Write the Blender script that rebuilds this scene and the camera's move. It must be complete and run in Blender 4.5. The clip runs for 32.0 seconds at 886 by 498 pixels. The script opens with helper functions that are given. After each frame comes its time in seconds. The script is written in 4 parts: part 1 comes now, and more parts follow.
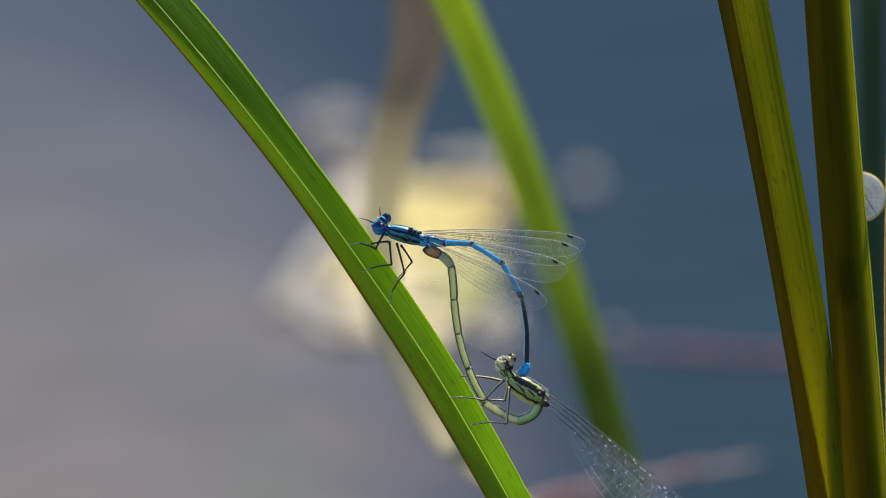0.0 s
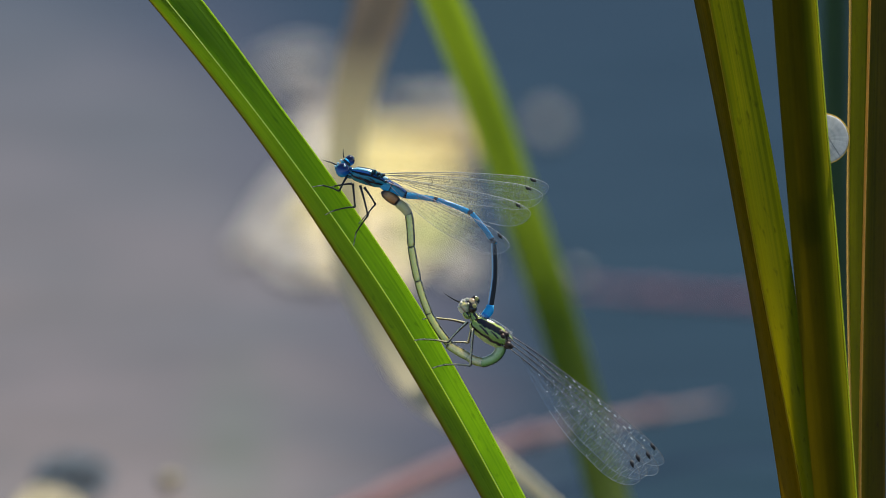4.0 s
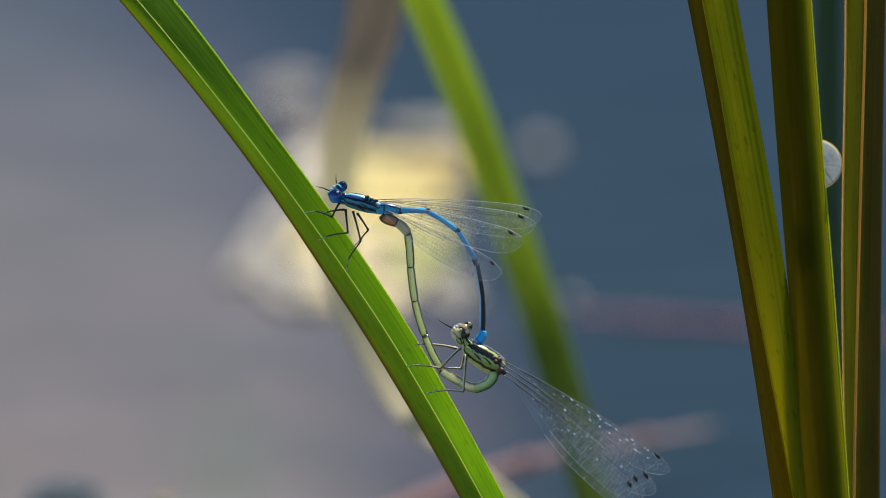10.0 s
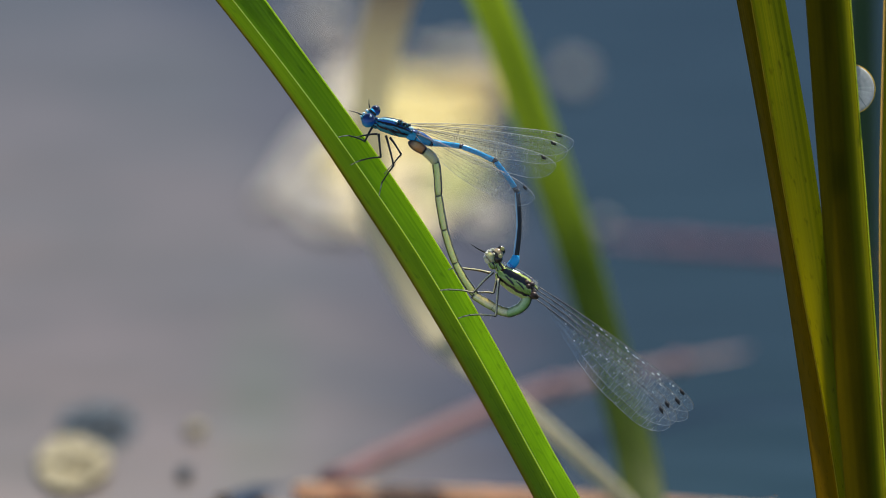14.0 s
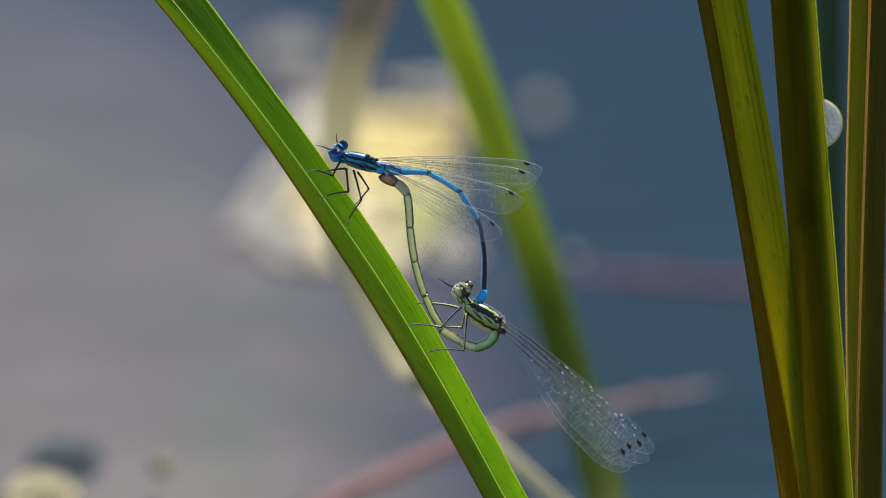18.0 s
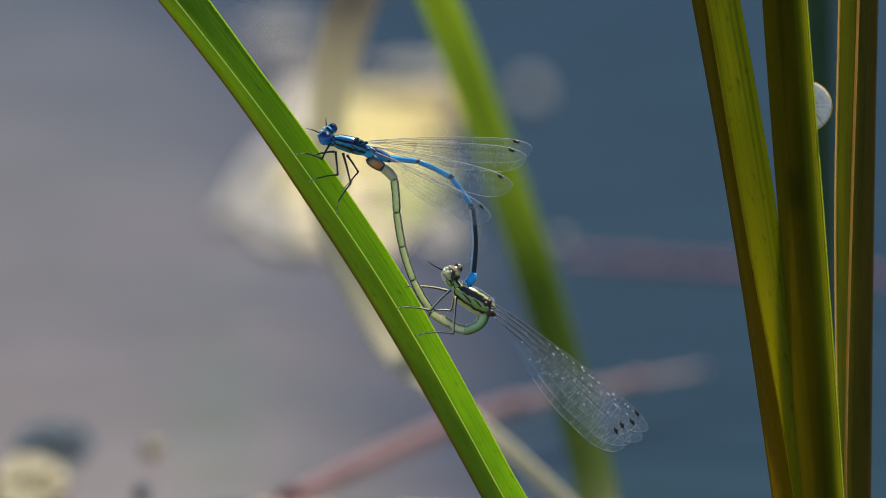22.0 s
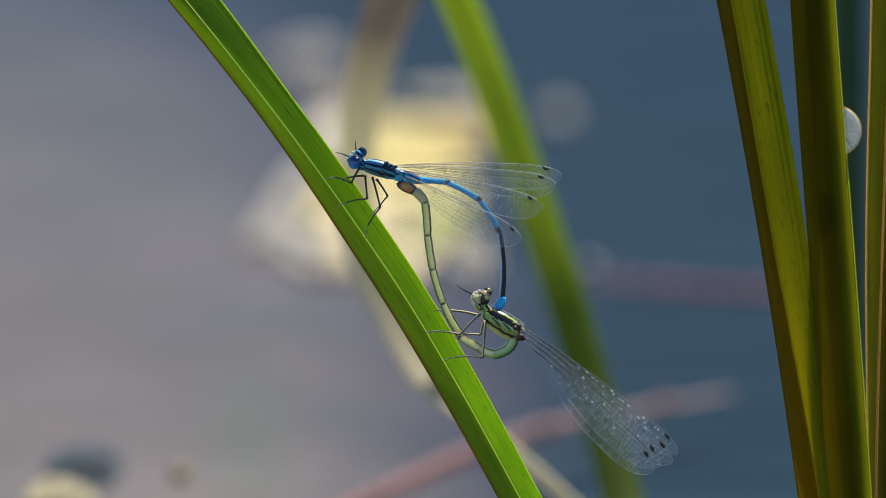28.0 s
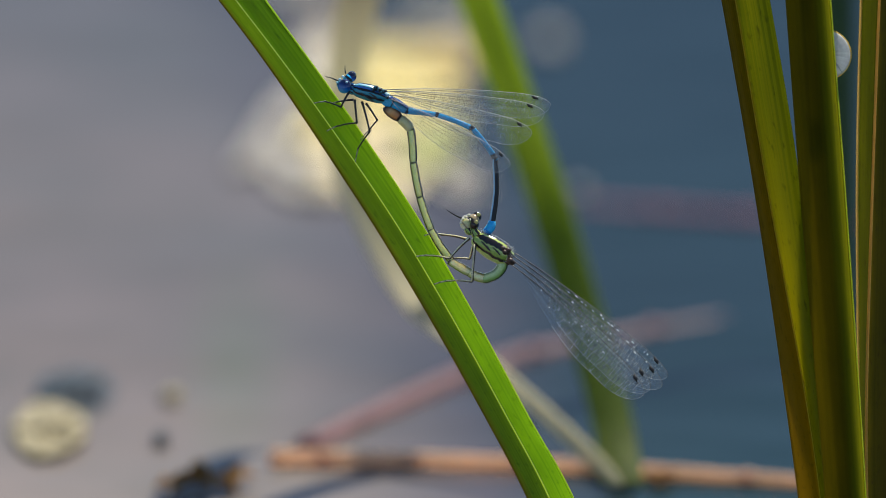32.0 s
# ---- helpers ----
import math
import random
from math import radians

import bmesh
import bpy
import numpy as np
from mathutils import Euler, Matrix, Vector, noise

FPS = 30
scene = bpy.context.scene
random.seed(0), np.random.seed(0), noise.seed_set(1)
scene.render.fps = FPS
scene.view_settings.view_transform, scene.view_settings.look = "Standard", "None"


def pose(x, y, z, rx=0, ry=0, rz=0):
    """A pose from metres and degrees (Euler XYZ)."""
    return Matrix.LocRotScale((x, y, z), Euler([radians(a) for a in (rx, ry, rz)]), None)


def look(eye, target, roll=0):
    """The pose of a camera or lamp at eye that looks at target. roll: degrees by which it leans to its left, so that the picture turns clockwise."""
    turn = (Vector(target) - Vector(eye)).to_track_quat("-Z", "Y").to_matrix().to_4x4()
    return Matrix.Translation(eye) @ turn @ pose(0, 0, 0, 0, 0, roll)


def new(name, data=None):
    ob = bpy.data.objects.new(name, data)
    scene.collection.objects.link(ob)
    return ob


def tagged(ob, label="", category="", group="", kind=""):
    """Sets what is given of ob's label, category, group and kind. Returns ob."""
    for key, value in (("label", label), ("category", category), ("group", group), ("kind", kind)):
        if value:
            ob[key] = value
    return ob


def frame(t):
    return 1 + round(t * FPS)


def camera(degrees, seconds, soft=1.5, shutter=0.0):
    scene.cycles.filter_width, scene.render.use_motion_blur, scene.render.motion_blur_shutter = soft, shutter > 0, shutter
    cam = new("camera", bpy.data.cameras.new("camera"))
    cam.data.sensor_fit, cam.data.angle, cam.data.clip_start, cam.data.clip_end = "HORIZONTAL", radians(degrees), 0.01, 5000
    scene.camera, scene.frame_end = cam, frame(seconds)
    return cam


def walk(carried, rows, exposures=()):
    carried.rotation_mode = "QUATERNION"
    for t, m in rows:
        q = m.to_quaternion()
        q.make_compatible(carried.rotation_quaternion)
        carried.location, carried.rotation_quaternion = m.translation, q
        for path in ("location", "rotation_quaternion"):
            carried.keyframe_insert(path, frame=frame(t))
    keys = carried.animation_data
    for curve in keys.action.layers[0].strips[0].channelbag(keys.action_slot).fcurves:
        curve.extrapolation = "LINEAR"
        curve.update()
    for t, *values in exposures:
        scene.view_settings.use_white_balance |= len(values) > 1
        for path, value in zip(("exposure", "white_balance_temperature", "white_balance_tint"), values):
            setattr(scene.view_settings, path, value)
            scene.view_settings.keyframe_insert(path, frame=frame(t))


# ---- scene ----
# One damselfly pair on a reed above a pond, seen through a long lens from a metre and a half.
TILT = 18.0                       # degrees by which the line of sight dips
REACH = 1.5                       # metres from the lens to the pair
HEIGHT = 0.0600                   # height of the pair over the water
U = 6.888e-5                      # metres in one unit of the sheet in which the pair is drawn
SHEET = Matrix.Translation((0, 0, HEIGHT)) @ pose(0, 0, 0, 90 - TILT)
EYE = SHEET @ Vector((0, 0, REACH))

cam = camera(4.124, 32.0, soft=0.8)
cam.data.dof.use_dof, cam.data.dof.focus_distance, cam.data.dof.aperture_fstop = True, REACH, 9.6


def aim(up, left):
    return pose(*EYE, 90 - TILT + up, 0, left)


walk(cam, [
    (0.0, aim(0.258, 0.280)),
    (0.5, aim(0.164, 0.251)),
    (1.0, aim(0.053, 0.341)),
    (1.5, aim(0.032, 0.297)),
    (2.0, aim(-0.032, 0.280)),
    (2.5, aim(-0.072, 0.214)),
    (3.0, aim(-0.040, 0.206)),
    (3.5, aim(-0.024, 0.145)),
    (5.5, aim(0.025, 0.053)),
    (6.0, aim(0.016, 0.008)),
    (6.5, aim(0.006, -0.017)),
    (7.0, aim(0.059, -0.064)),
    (7.5, aim(0.061, 0.015)),
    (8.0, aim(0.087, 0.068)),
    (8.5, aim(0.079, 0.006)),
    (9.0, aim(0.000, -0.000)),
    (9.5, aim(0.069, 0.025)),
    (10.0, aim(0.109, 0.066)),
    (10.5, aim(0.081, 0.172)),
    (11.0, aim(0.101, 0.178)),
    (11.5, aim(0.073, 0.167)),
    (12.0, aim(0.004, 0.184)),
    (12.5, aim(-0.082, 0.184)),
    (13.0, aim(-0.088, 0.129)),
    (13.5, aim(-0.318, 0.106)),
    (14.0, aim(-0.243, 0.227)),
    (14.5, aim(-0.161, 0.224)),
    (16.5, aim(-0.143, 0.204)),
    (17.0, aim(-0.117, 0.195)),
    (17.5, aim(-0.071, 0.150)),
    (18.0, aim(-0.082, 0.069)),
    (18.5, aim(-0.112, 0.050)),
    (19.0, aim(-0.180, -0.011)),
    (19.5, aim(-0.269, 0.017)),
    (20.0, aim(-0.313, 0.069)),
    (20.5, aim(-0.321, 0.069)),
    (21.0, aim(-0.215, -0.017)),
    (21.5, aim(-0.194, -0.046)),
    (22.0, aim(-0.161, 0.017)),
    (22.5, aim(-0.109, 0.014)),
    (23.0, aim(-0.088, -0.024)),
    (23.5, aim(-0.065, -0.024)),
    (24.0, aim(-0.057, -0.036)),
    (24.5, aim(-0.038, -0.032)),
    (25.0, aim(0.004, 0.014)),
    (25.5, aim(0.001, 0.079)),
    (27.5, aim(-0.022, 0.163)),
    (28.0, aim(-0.049, 0.161)),
    (28.5, aim(-0.066, 0.147)),
    (29.0, aim(-0.062, 0.065)),
    (29.5, aim(-0.077, 0.048)),
    (30.0, aim(-0.120, 0.002)),
    (30.5, aim(-0.105, 0.052)),
    (31.0, aim(-0.131, 0.112)),
    (31.5, aim(-0.161, 0.132)),
    (32.0, aim(-0.402, 0.110))])

# ---- light ----
SUN_TURN, SUN_HIGH = 28.0, 53.0   # degrees from +y towards +x, and over the horizon
world = bpy.data.worlds.new("sky")
scene.world = world
world.use_nodes = True
sky = world.node_tree.nodes.new("ShaderNodeTexSky")
sky.sky_type, sky.sun_disc = "NISHITA", False
sky.sun_elevation, sky.sun_rotation = radians(SUN_HIGH), radians(SUN_TURN)
sky.air_density, sky.dust_density, sky.ozone_density = 1.0, 0.2, 3.0
back = world.node_tree.nodes["Background"]
back.inputs["Strength"].default_value = 0.15
world.node_tree.links.new(sky.outputs[0], back.inputs[0])
lamp = bpy.data.lights.new("sun", "SUN")
lamp.energy, lamp.angle, lamp.color = 6.4, radians(0.5), (1.0, 0.93, 0.80)
sun = new("sun", lamp)
to_sun = Vector((math.sin(radians(SUN_TURN)) * math.cos(radians(SUN_HIGH)),
                 math.cos(radians(SUN_TURN)) * math.cos(radians(SUN_HIGH)), math.sin(radians(SUN_HIGH))))
sun.matrix_world = look(to_sun * 5, (0, 0, 0))
scene.view_settings.exposure = 0.06


# ---- materials ----
def material(name, base=(0.5, 0.5, 0.5), rough=0.5, metal=0.0, coat=0.0):
    m = bpy.data.materials.new(name)
    m.use_nodes = True
    t = m.node_tree
    b = t.nodes["Principled BSDF"]
    b.inputs["Base Color"].default_value = (*base, 1)
    b.inputs["Roughness"].default_value, b.inputs["Metallic"].default_value = rough, metal
    b.inputs["Coat Weight"].default_value = coat
    return m, t, b


def node(t, kind, **values):
    n = t.nodes.new("ShaderNode" + kind)
    for key, value in values.items():
        n.inputs[key.replace("_", " ")].default_value = value
    return n


def ramp(t, source, stops, smooth=True):
    n = t.nodes.new("ShaderNodeValToRGB")
    n.color_ramp.interpolation = "LINEAR" if smooth else "CONSTANT"
    e = n.color_ramp.elements
    while len(e) < len(stops):
        e.new(1.0)
    for el, (p, c) in zip(e, stops):
        el.position, el.color = p, (*c, 1) if len(c) == 3 else c
    t.links.new(source, n.inputs[0])
    return n.outputs[0]


def uv(t):
    c = t.nodes.new("ShaderNodeTexCoord")
    s = t.nodes.new("ShaderNodeSeparateXYZ")
    t.links.new(c.outputs["UV"], s.inputs[0])
    return c.outputs["UV"], s.outputs[0], s.outputs[1], c.outputs["Object"]


def mixed(t, a, b, f, mode="MIX"):
    n = t.nodes.new("ShaderNodeMix")
    n.data_type, n.blend_type = "RGBA", mode
    for socket, v in ((n.inputs[0], f), (n.inputs[6], a), (n.inputs[7], b)):
        if isinstance(v, (int, float)):
            socket.default_value = v
        elif isinstance(v, tuple):
            socket.default_value = (*v, 1)
        else:
            t.links.new(v, socket)
    return n.outputs[2]


def speckle(t, vector, scale, detail=3.0, stretch=(1, 1, 1)):
    mp = t.nodes.new("ShaderNodeMapping")
    mp.inputs["Scale"].default_value = stretch
    t.links.new(vector, mp.inputs[0])
    n = node(t, "TexNoise", Scale=scale, Detail=detail)
    t.links.new(mp.outputs[0], n.inputs["Vector"])
    return n.outputs[0]


def relief(t, b, height, strength, distance):
    n = node(t, "Bump", Strength=strength, Distance=distance)
    t.links.new(height, n.inputs["Height"])
    t.links.new(n.outputs[0], b.inputs["Normal"])


def leaf(name, one, two, streaks, glow, glow_weight, rough=0.45, spots=(0.06, 0.03, 0.01), spot=0.5, rust_shade_edge=0.0, crest=None, rust_shade_tint=(0.16, 0.06, 0.012), rust_shade_reach=0.22, halves=None, sheen=0.25, mottle=(22, 160), foot=None, bands=None):
    """A blade: long parallel veins, blotches and a little light through it."""
    m, t, b = material(name, one, rough)
    b.inputs["Specular IOR Level"].default_value = sheen
    both, across, along, place = uv(t)
    veins = speckle(t, both, 1.0, 2.0, (streaks, 1.2, 1))
    fine = speckle(t, both, 1.0, 2.0, (streaks * 4, 3.0, 1))
    patch = speckle(t, both, 1.0, 4.0, (2.5, 14, 1))
    flecks = ramp(t, speckle(t, both, 1.0, 2.0, (*mottle, 1)), [(0.60, (0, 0, 0)), (0.76, (1, 1, 1))])
    colour = mixed(t, one, two, ramp(t, veins, [(0.35, (0, 0, 0)), (0.65, (1, 1, 1))]))
    colour = mixed(t, colour, ramp(t, fine, [(0.3, (0.82, 0.82, 0.82)), (0.7, (1.1, 1.1, 1.1))]), 1.0, "MULTIPLY")
    colour = mixed(t, colour, ramp(t, patch, [(0.3, (0.75, 0.78, 0.7)), (0.7, (1.15, 1.1, 1.0))]), 0.8, "MULTIPLY")
    if foot:
        colour = mixed(t, colour, foot[0], ramp(t, along, [(foot[1], (0, 0, 0)), (foot[2], (1, 1, 1))]))
    share = t.nodes.new("ShaderNodeMath")
    share.operation = "MULTIPLY"
    share.inputs[1].default_value = spot
    t.links.new(flecks, share.inputs[0])
    colour = mixed(t, colour, spots, share.outputs[0])
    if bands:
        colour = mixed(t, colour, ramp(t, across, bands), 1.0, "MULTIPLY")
    # tones for the left face, the right face and the right edge
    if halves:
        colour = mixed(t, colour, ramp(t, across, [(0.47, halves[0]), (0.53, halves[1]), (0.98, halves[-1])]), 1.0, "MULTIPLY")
    t.links.new(colour, b.inputs["Base Color"])
    # paler line along the fold paints the light its crest catches
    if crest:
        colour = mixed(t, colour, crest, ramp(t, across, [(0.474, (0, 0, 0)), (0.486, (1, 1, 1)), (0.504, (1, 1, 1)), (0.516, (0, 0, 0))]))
    # browning from the left edge; on the olive leaf it paints shade too
    if rust_shade_edge:
        edge = mixed(t, ramp(t, across, [(0.0, (1, 1, 1)), (0.05, (0.6, 0.6, 0.6)), (rust_shade_reach, (0, 0, 0))]), patch, 0.35, "MULTIPLY")
        dose = t.nodes.new("ShaderNodeMath")
        dose.operation = "MULTIPLY"
        dose.inputs[1].default_value = rust_shade_edge
        t.links.new(edge, dose.inputs[0])
        colour = mixed(t, colour, rust_shade_tint, dose.outputs[0])
    relief(t, b, veins, 0.35, 0.0002)
    lit = t.nodes.new("ShaderNodeBsdfTranslucent")
    t.links.new(mixed(t, colour, glow, 1.0, "MULTIPLY"), lit.inputs[0])
    mix = t.nodes.new("ShaderNodeMixShader")
    mix.inputs[0].default_value = glow_weight
    out = t.nodes["Material Output"]
    t.links.new(b.outputs[0], mix.inputs[1])
    t.links.new(lit.outputs[0], mix.inputs[2])
    t.links.new(mix.outputs[0], out.inputs[0])
    return m


def banded(name, along_stops=None, round_stops=None, rough=0.24, over=None, coat=0.08, shake=0.06, flesh=0.0):
    """Chitin: bands along a segment and stripes round it, with fine pits."""
    m, t, b = material(name, (0.1, 0.1, 0.1), rough, 0.0, coat)
    b.inputs["Specular IOR Level"].default_value = 0.4
    both, u, v, place = uv(t)
    wobble = speckle(t, both, 9.0, 2.0)

    def shaky(s, amount):
        a = t.nodes.new("ShaderNodeMath")
        a.operation = "MULTIPLY_ADD"
        a.inputs[1].default_value = amount
        t.links.new(wobble, a.inputs[0])
        c = t.nodes.new("ShaderNodeMath")
        c.operation = "SUBTRACT"
        c.inputs[1].default_value = amount * 0.5
        t.links.new(s, a.inputs[2])
        t.links.new(a.outputs[0], c.inputs[0])
        return c.outputs[0]
    colour = None
    if round_stops:
        colour = ramp(t, shaky(u, shake), round_stops)
    if along_stops:
        second = ramp(t, shaky(v, 0.05), along_stops)
        colour = mixed(t, colour, second, over if over is not None else 1.0, "MULTIPLY") if colour else second
    grain = speckle(t, place, 6000.0, 3.0)
    colour = mixed(t, colour, ramp(t, grain, [(0.3, (0.75, 0.75, 0.75)), (0.7, (1.15, 1.15, 1.15))]), 0.7, "MULTIPLY")
    t.links.new(colour, b.inputs["Base Color"])
    relief(t, b, grain, 0.10, 0.00006)
    if flesh:
        b.inputs["Subsurface Weight"].default_value = flesh
        b.inputs["Subsurface Radius"].default_value = (1.0, 0.8, 0.35)
        b.inputs["Subsurface Scale"].default_value = 0.0016
    return m


BLUE, DEEP, BLACK, NAVY = (0.020, 0.43, 0.82), (0.03, 0.20, 0.60), (0.006, 0.007, 0.011), (0.014, 0.085, 0.30)
TEAL, ICE = (0.016, 0.27, 0.37), (0.34, 0.62, 0.80)
GREEN, LIME, BROWN = (0.26, 0.38, 0.06), (0.52, 0.62, 0.16), (0.016, 0.010, 0.007)

# the left half is toned darker than the right
reed_main = leaf("reed_green", (0.067, 0.134, 0.006), (0.092, 0.168, 0.009), 26, (3.4, 3.2, 1.0), 0.64, rust_shade_edge=0.8, rust_shade_tint=(0.11, 0.06, 0.010), rust_shade_reach=0.15, crest=(0.40, 0.50, 0.09), spot=0.45, halves=((0.70, 0.66, 0.9), (0.86, 0.93, 1.0)), spots=(0.018, 0.045, 0.004), mottle=(9, 120))
# pale rib colour stands in for light caught by the fold
reed_rib = leaf("reed_rib", (0.66, 0.78, 0.26), (0.74, 0.84, 0.34), 6, (1.2, 1.2, 1.0), 0.2, 0.25, spot=0.1)
# shade of the left face and right edge painted in, with some browning
reed_olive = leaf("reed_olive", (0.080, 0.086, 0.003), (0.148, 0.136, 0.004), 24, (2.35, 2.0, 0.9), 0.58, rust_shade_edge=0.9, rust_shade_tint=(0.075, 0.042, 0.002), rust_shade_reach=0.5, crest=(0.26, 0.20, 0.01), spot=0.55, sheen=0.1, halves=((0.95, 0.68, 0.8), (1.0, 1.08, 1.0), (0.50, 0.70, 0.9)), spots=(0.025, 0.025, 0.003), mottle=(14, 110), foot=((0.165, 0.128, 0.003), 0.50, 0.68))
# the bands paint a shaded middle and a sunlit rim across the blade
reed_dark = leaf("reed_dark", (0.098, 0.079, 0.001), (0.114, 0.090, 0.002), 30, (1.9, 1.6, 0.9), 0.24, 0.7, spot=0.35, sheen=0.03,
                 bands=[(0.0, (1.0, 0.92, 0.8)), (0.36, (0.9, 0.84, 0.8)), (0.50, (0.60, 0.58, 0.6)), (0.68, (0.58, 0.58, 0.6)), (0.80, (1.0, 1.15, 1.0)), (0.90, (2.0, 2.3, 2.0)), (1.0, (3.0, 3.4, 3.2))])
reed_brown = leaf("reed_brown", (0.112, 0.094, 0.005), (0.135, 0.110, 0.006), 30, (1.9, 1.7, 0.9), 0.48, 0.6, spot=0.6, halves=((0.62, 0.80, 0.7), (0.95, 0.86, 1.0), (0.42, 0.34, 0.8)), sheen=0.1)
reed_soft = leaf("reed_soft", (0.090, 0.132, 0.026), (0.112, 0.160, 0.030), 20, (2.7, 2.5, 1.2), 0.62, spot=0.2, sheen=0.1)
# dim top and pale foot paint the changing light on the twisting leaf
reed_dead = leaf("reed_dead", (0.155, 0.134, 0.13), (0.178, 0.154, 0.147), 20, (1.4, 1.4, 1.4), 0.5, 0.6, spot=0.15, foot=((0.62, 0.56, 0.36), 0.12, 0.27))
reed_bleached = leaf("reed_bleached", (0.74, 0.69, 0.58), (0.80, 0.75, 0.64), 20, (1.1, 1.1, 1.1), 0.9, 0.6, spot=0.1)
pad_yellow = leaf("pad_yellow", (0.86, 0.72, 0.30), (0.92, 0.81, 0.43), 8, (1.0, 1.0, 0.8), 0.25, 0.5, spot=0.4)
pad_straw = leaf("pad_straw", (0.78, 0.66, 0.42), (0.86, 0.74, 0.50), 8, (1.0, 1.0, 0.9), 0.25, 0.5, spot=0.3)
pad_pale = leaf("pad_pale", (0.70, 0.64, 0.54), (0.80, 0.72, 0.60), 8, (1.0, 1.0, 1.0), 0.2, 0.5, spot=0.3)
pad_grey = leaf("pad_grey", (0.44, 0.405, 0.375), (0.52, 0.48, 0.44), 8, (1.0, 1.0, 1.0), 0.2, 0.5, spot=0.3)
pad_amber = leaf("pad_amber", (0.72, 0.54, 0.20), (0.82, 0.66, 0.30), 8, (1.0, 1.0, 0.8), 0.25, 0.5, spot=0.4)
pad_beige = leaf("pad_beige", (0.56, 0.47, 0.39), (0.64, 0.54, 0.45), 8, (1.0, 1.0, 1.0), 0.2, 0.5, spot=0.3)
pad_lime = leaf("pad_lime", (0.52, 0.52, 0.20), (0.60, 0.60, 0.28), 8, (1.0, 1.0, 0.8), 0.25, 0.5, spot=0.3)
pad_dull = leaf("pad_dull", (0.35, 0.30, 0.19), (0.43, 0.37, 0.24), 8, (1.0, 1.0, 0.9), 0.2, 0.6, spot=0.3)
pad_dark = leaf("pad_dark", (0.03, 0.04, 0.05), (0.05, 0.06, 0.07), 8, (1.0, 1.0, 1.0), 0.1, 0.4)
stem_pink = leaf("stem_pink", (0.37, 0.235, 0.265), (0.42, 0.265, 0.295), 5, (1.5, 1.4, 1.3), 0.6, 0.45, spot=0.4)
stem_wet = leaf("stem_wet", (0.33, 0.155, 0.23), (0.38, 0.18, 0.26), 5, (1.4, 1.3, 1.3), 0.6, 0.45, spot=0.3)
stem_orange = leaf("stem_orange", (0.66, 0.50, 0.38), (0.74, 0.57, 0.43), 5, (1.5, 1.4, 1.4), 0.6, 0.45, spot=0.4)
rust = leaf("rust_leaf", (0.24, 0.13, 0.03), (0.36, 0.21, 0.06), 8, (2.0, 1.8, 1.2), 0.55, 0.6)

# bright orange paints the highlight lines of the ageing leaf
rib_orange = leaf("rib_orange", (0.92, 0.54, 0.13), (0.95, 0.62, 0.18), 4, (1.0, 1.0, 1.0), 0.6, 0.7, spot=0.1, sheen=0.05)
rib_gold = leaf("rib_gold", (0.55, 0.42, 0.04), (0.65, 0.50, 0.06), 4, (1.2, 1.2, 1.0), 0.5, 0.8, spot=0.1, sheen=0.05)
reed_rim_light = leaf("reed_rim_light", (0.50, 0.54, 0.06), (0.60, 0.64, 0.09), 4, (1.8, 1.8, 1.0), 0.6, 0.5, spot=0.1)
reed_lime = leaf("reed_lime", (0.50, 0.66, 0.05), (0.58, 0.74, 0.07), 4, (1.6, 1.6, 1.0), 0.5, 0.5, spot=0.3)
reed_rust = leaf("reed_rust", (0.22, 0.11, 0.02), (0.28, 0.15, 0.03), 4, (1.6, 1.5, 1.0), 0.4, 0.6, spot=0.3)
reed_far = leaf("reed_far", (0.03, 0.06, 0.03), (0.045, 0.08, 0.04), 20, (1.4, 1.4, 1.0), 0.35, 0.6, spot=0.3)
reed_under = leaf("reed_underside", (0.62, 0.72, 0.40), (0.70, 0.78, 0.46), 26, (1.2, 1.2, 1.2), 0.9, 0.6, spot=0.1)

# colours of the disc that imitates an out-of-focus glint
disc_white = leaf("disc_white", (0.70, 0.72, 0.78), (0.80, 0.82, 0.86), 8, (1.0, 1.0, 1.0), 0.7, 0.5, spot=0.1)
disc_gold = leaf("disc_gold", (0.80, 0.62, 0.16), (0.86, 0.70, 0.22), 4, (1.0, 1.0, 1.0), 0.6, 0.5, spot=0.1)
disc_grey = leaf("disc_grey", (0.40, 0.42, 0.46), (0.46, 0.48, 0.52), 4, (1.0, 1.0, 1.0), 0.5, 0.5, spot=0.1)

thorax_blue = banded("thorax_blue", None, [(0.0, BLACK), (0.070, BLACK), (0.080, ICE), (0.142, TEAL), (0.150, BLACK), (0.166, NAVY), (0.196, NAVY), (0.202, BLACK), (0.240, BLACK),
                     (0.248, TEAL), (0.305, (0.014, 0.20, 0.28)), (0.315, BLACK), (0.352, BLACK), (0.364, (0.016, 0.22, 0.28)), (0.5, (0.03, 0.24, 0.28)), (0.69, TEAL), (0.8, BLACK), (0.92, TEAL)], shake=0.045)
joint_black = banded("joint_black", [(0.0, BLACK), (0.3, BLACK), (0.4, TEAL), (0.5, BLACK), (1.0, BLACK)], None, 0.35)
head_blue = banded("head_blue", [(0.0, BLACK), (0.28, BLACK), (0.34, TEAL), (0.52, TEAL), (0.56, BLACK), (0.66, BLACK), (0.70, BLUE), (1.0, BLUE)])
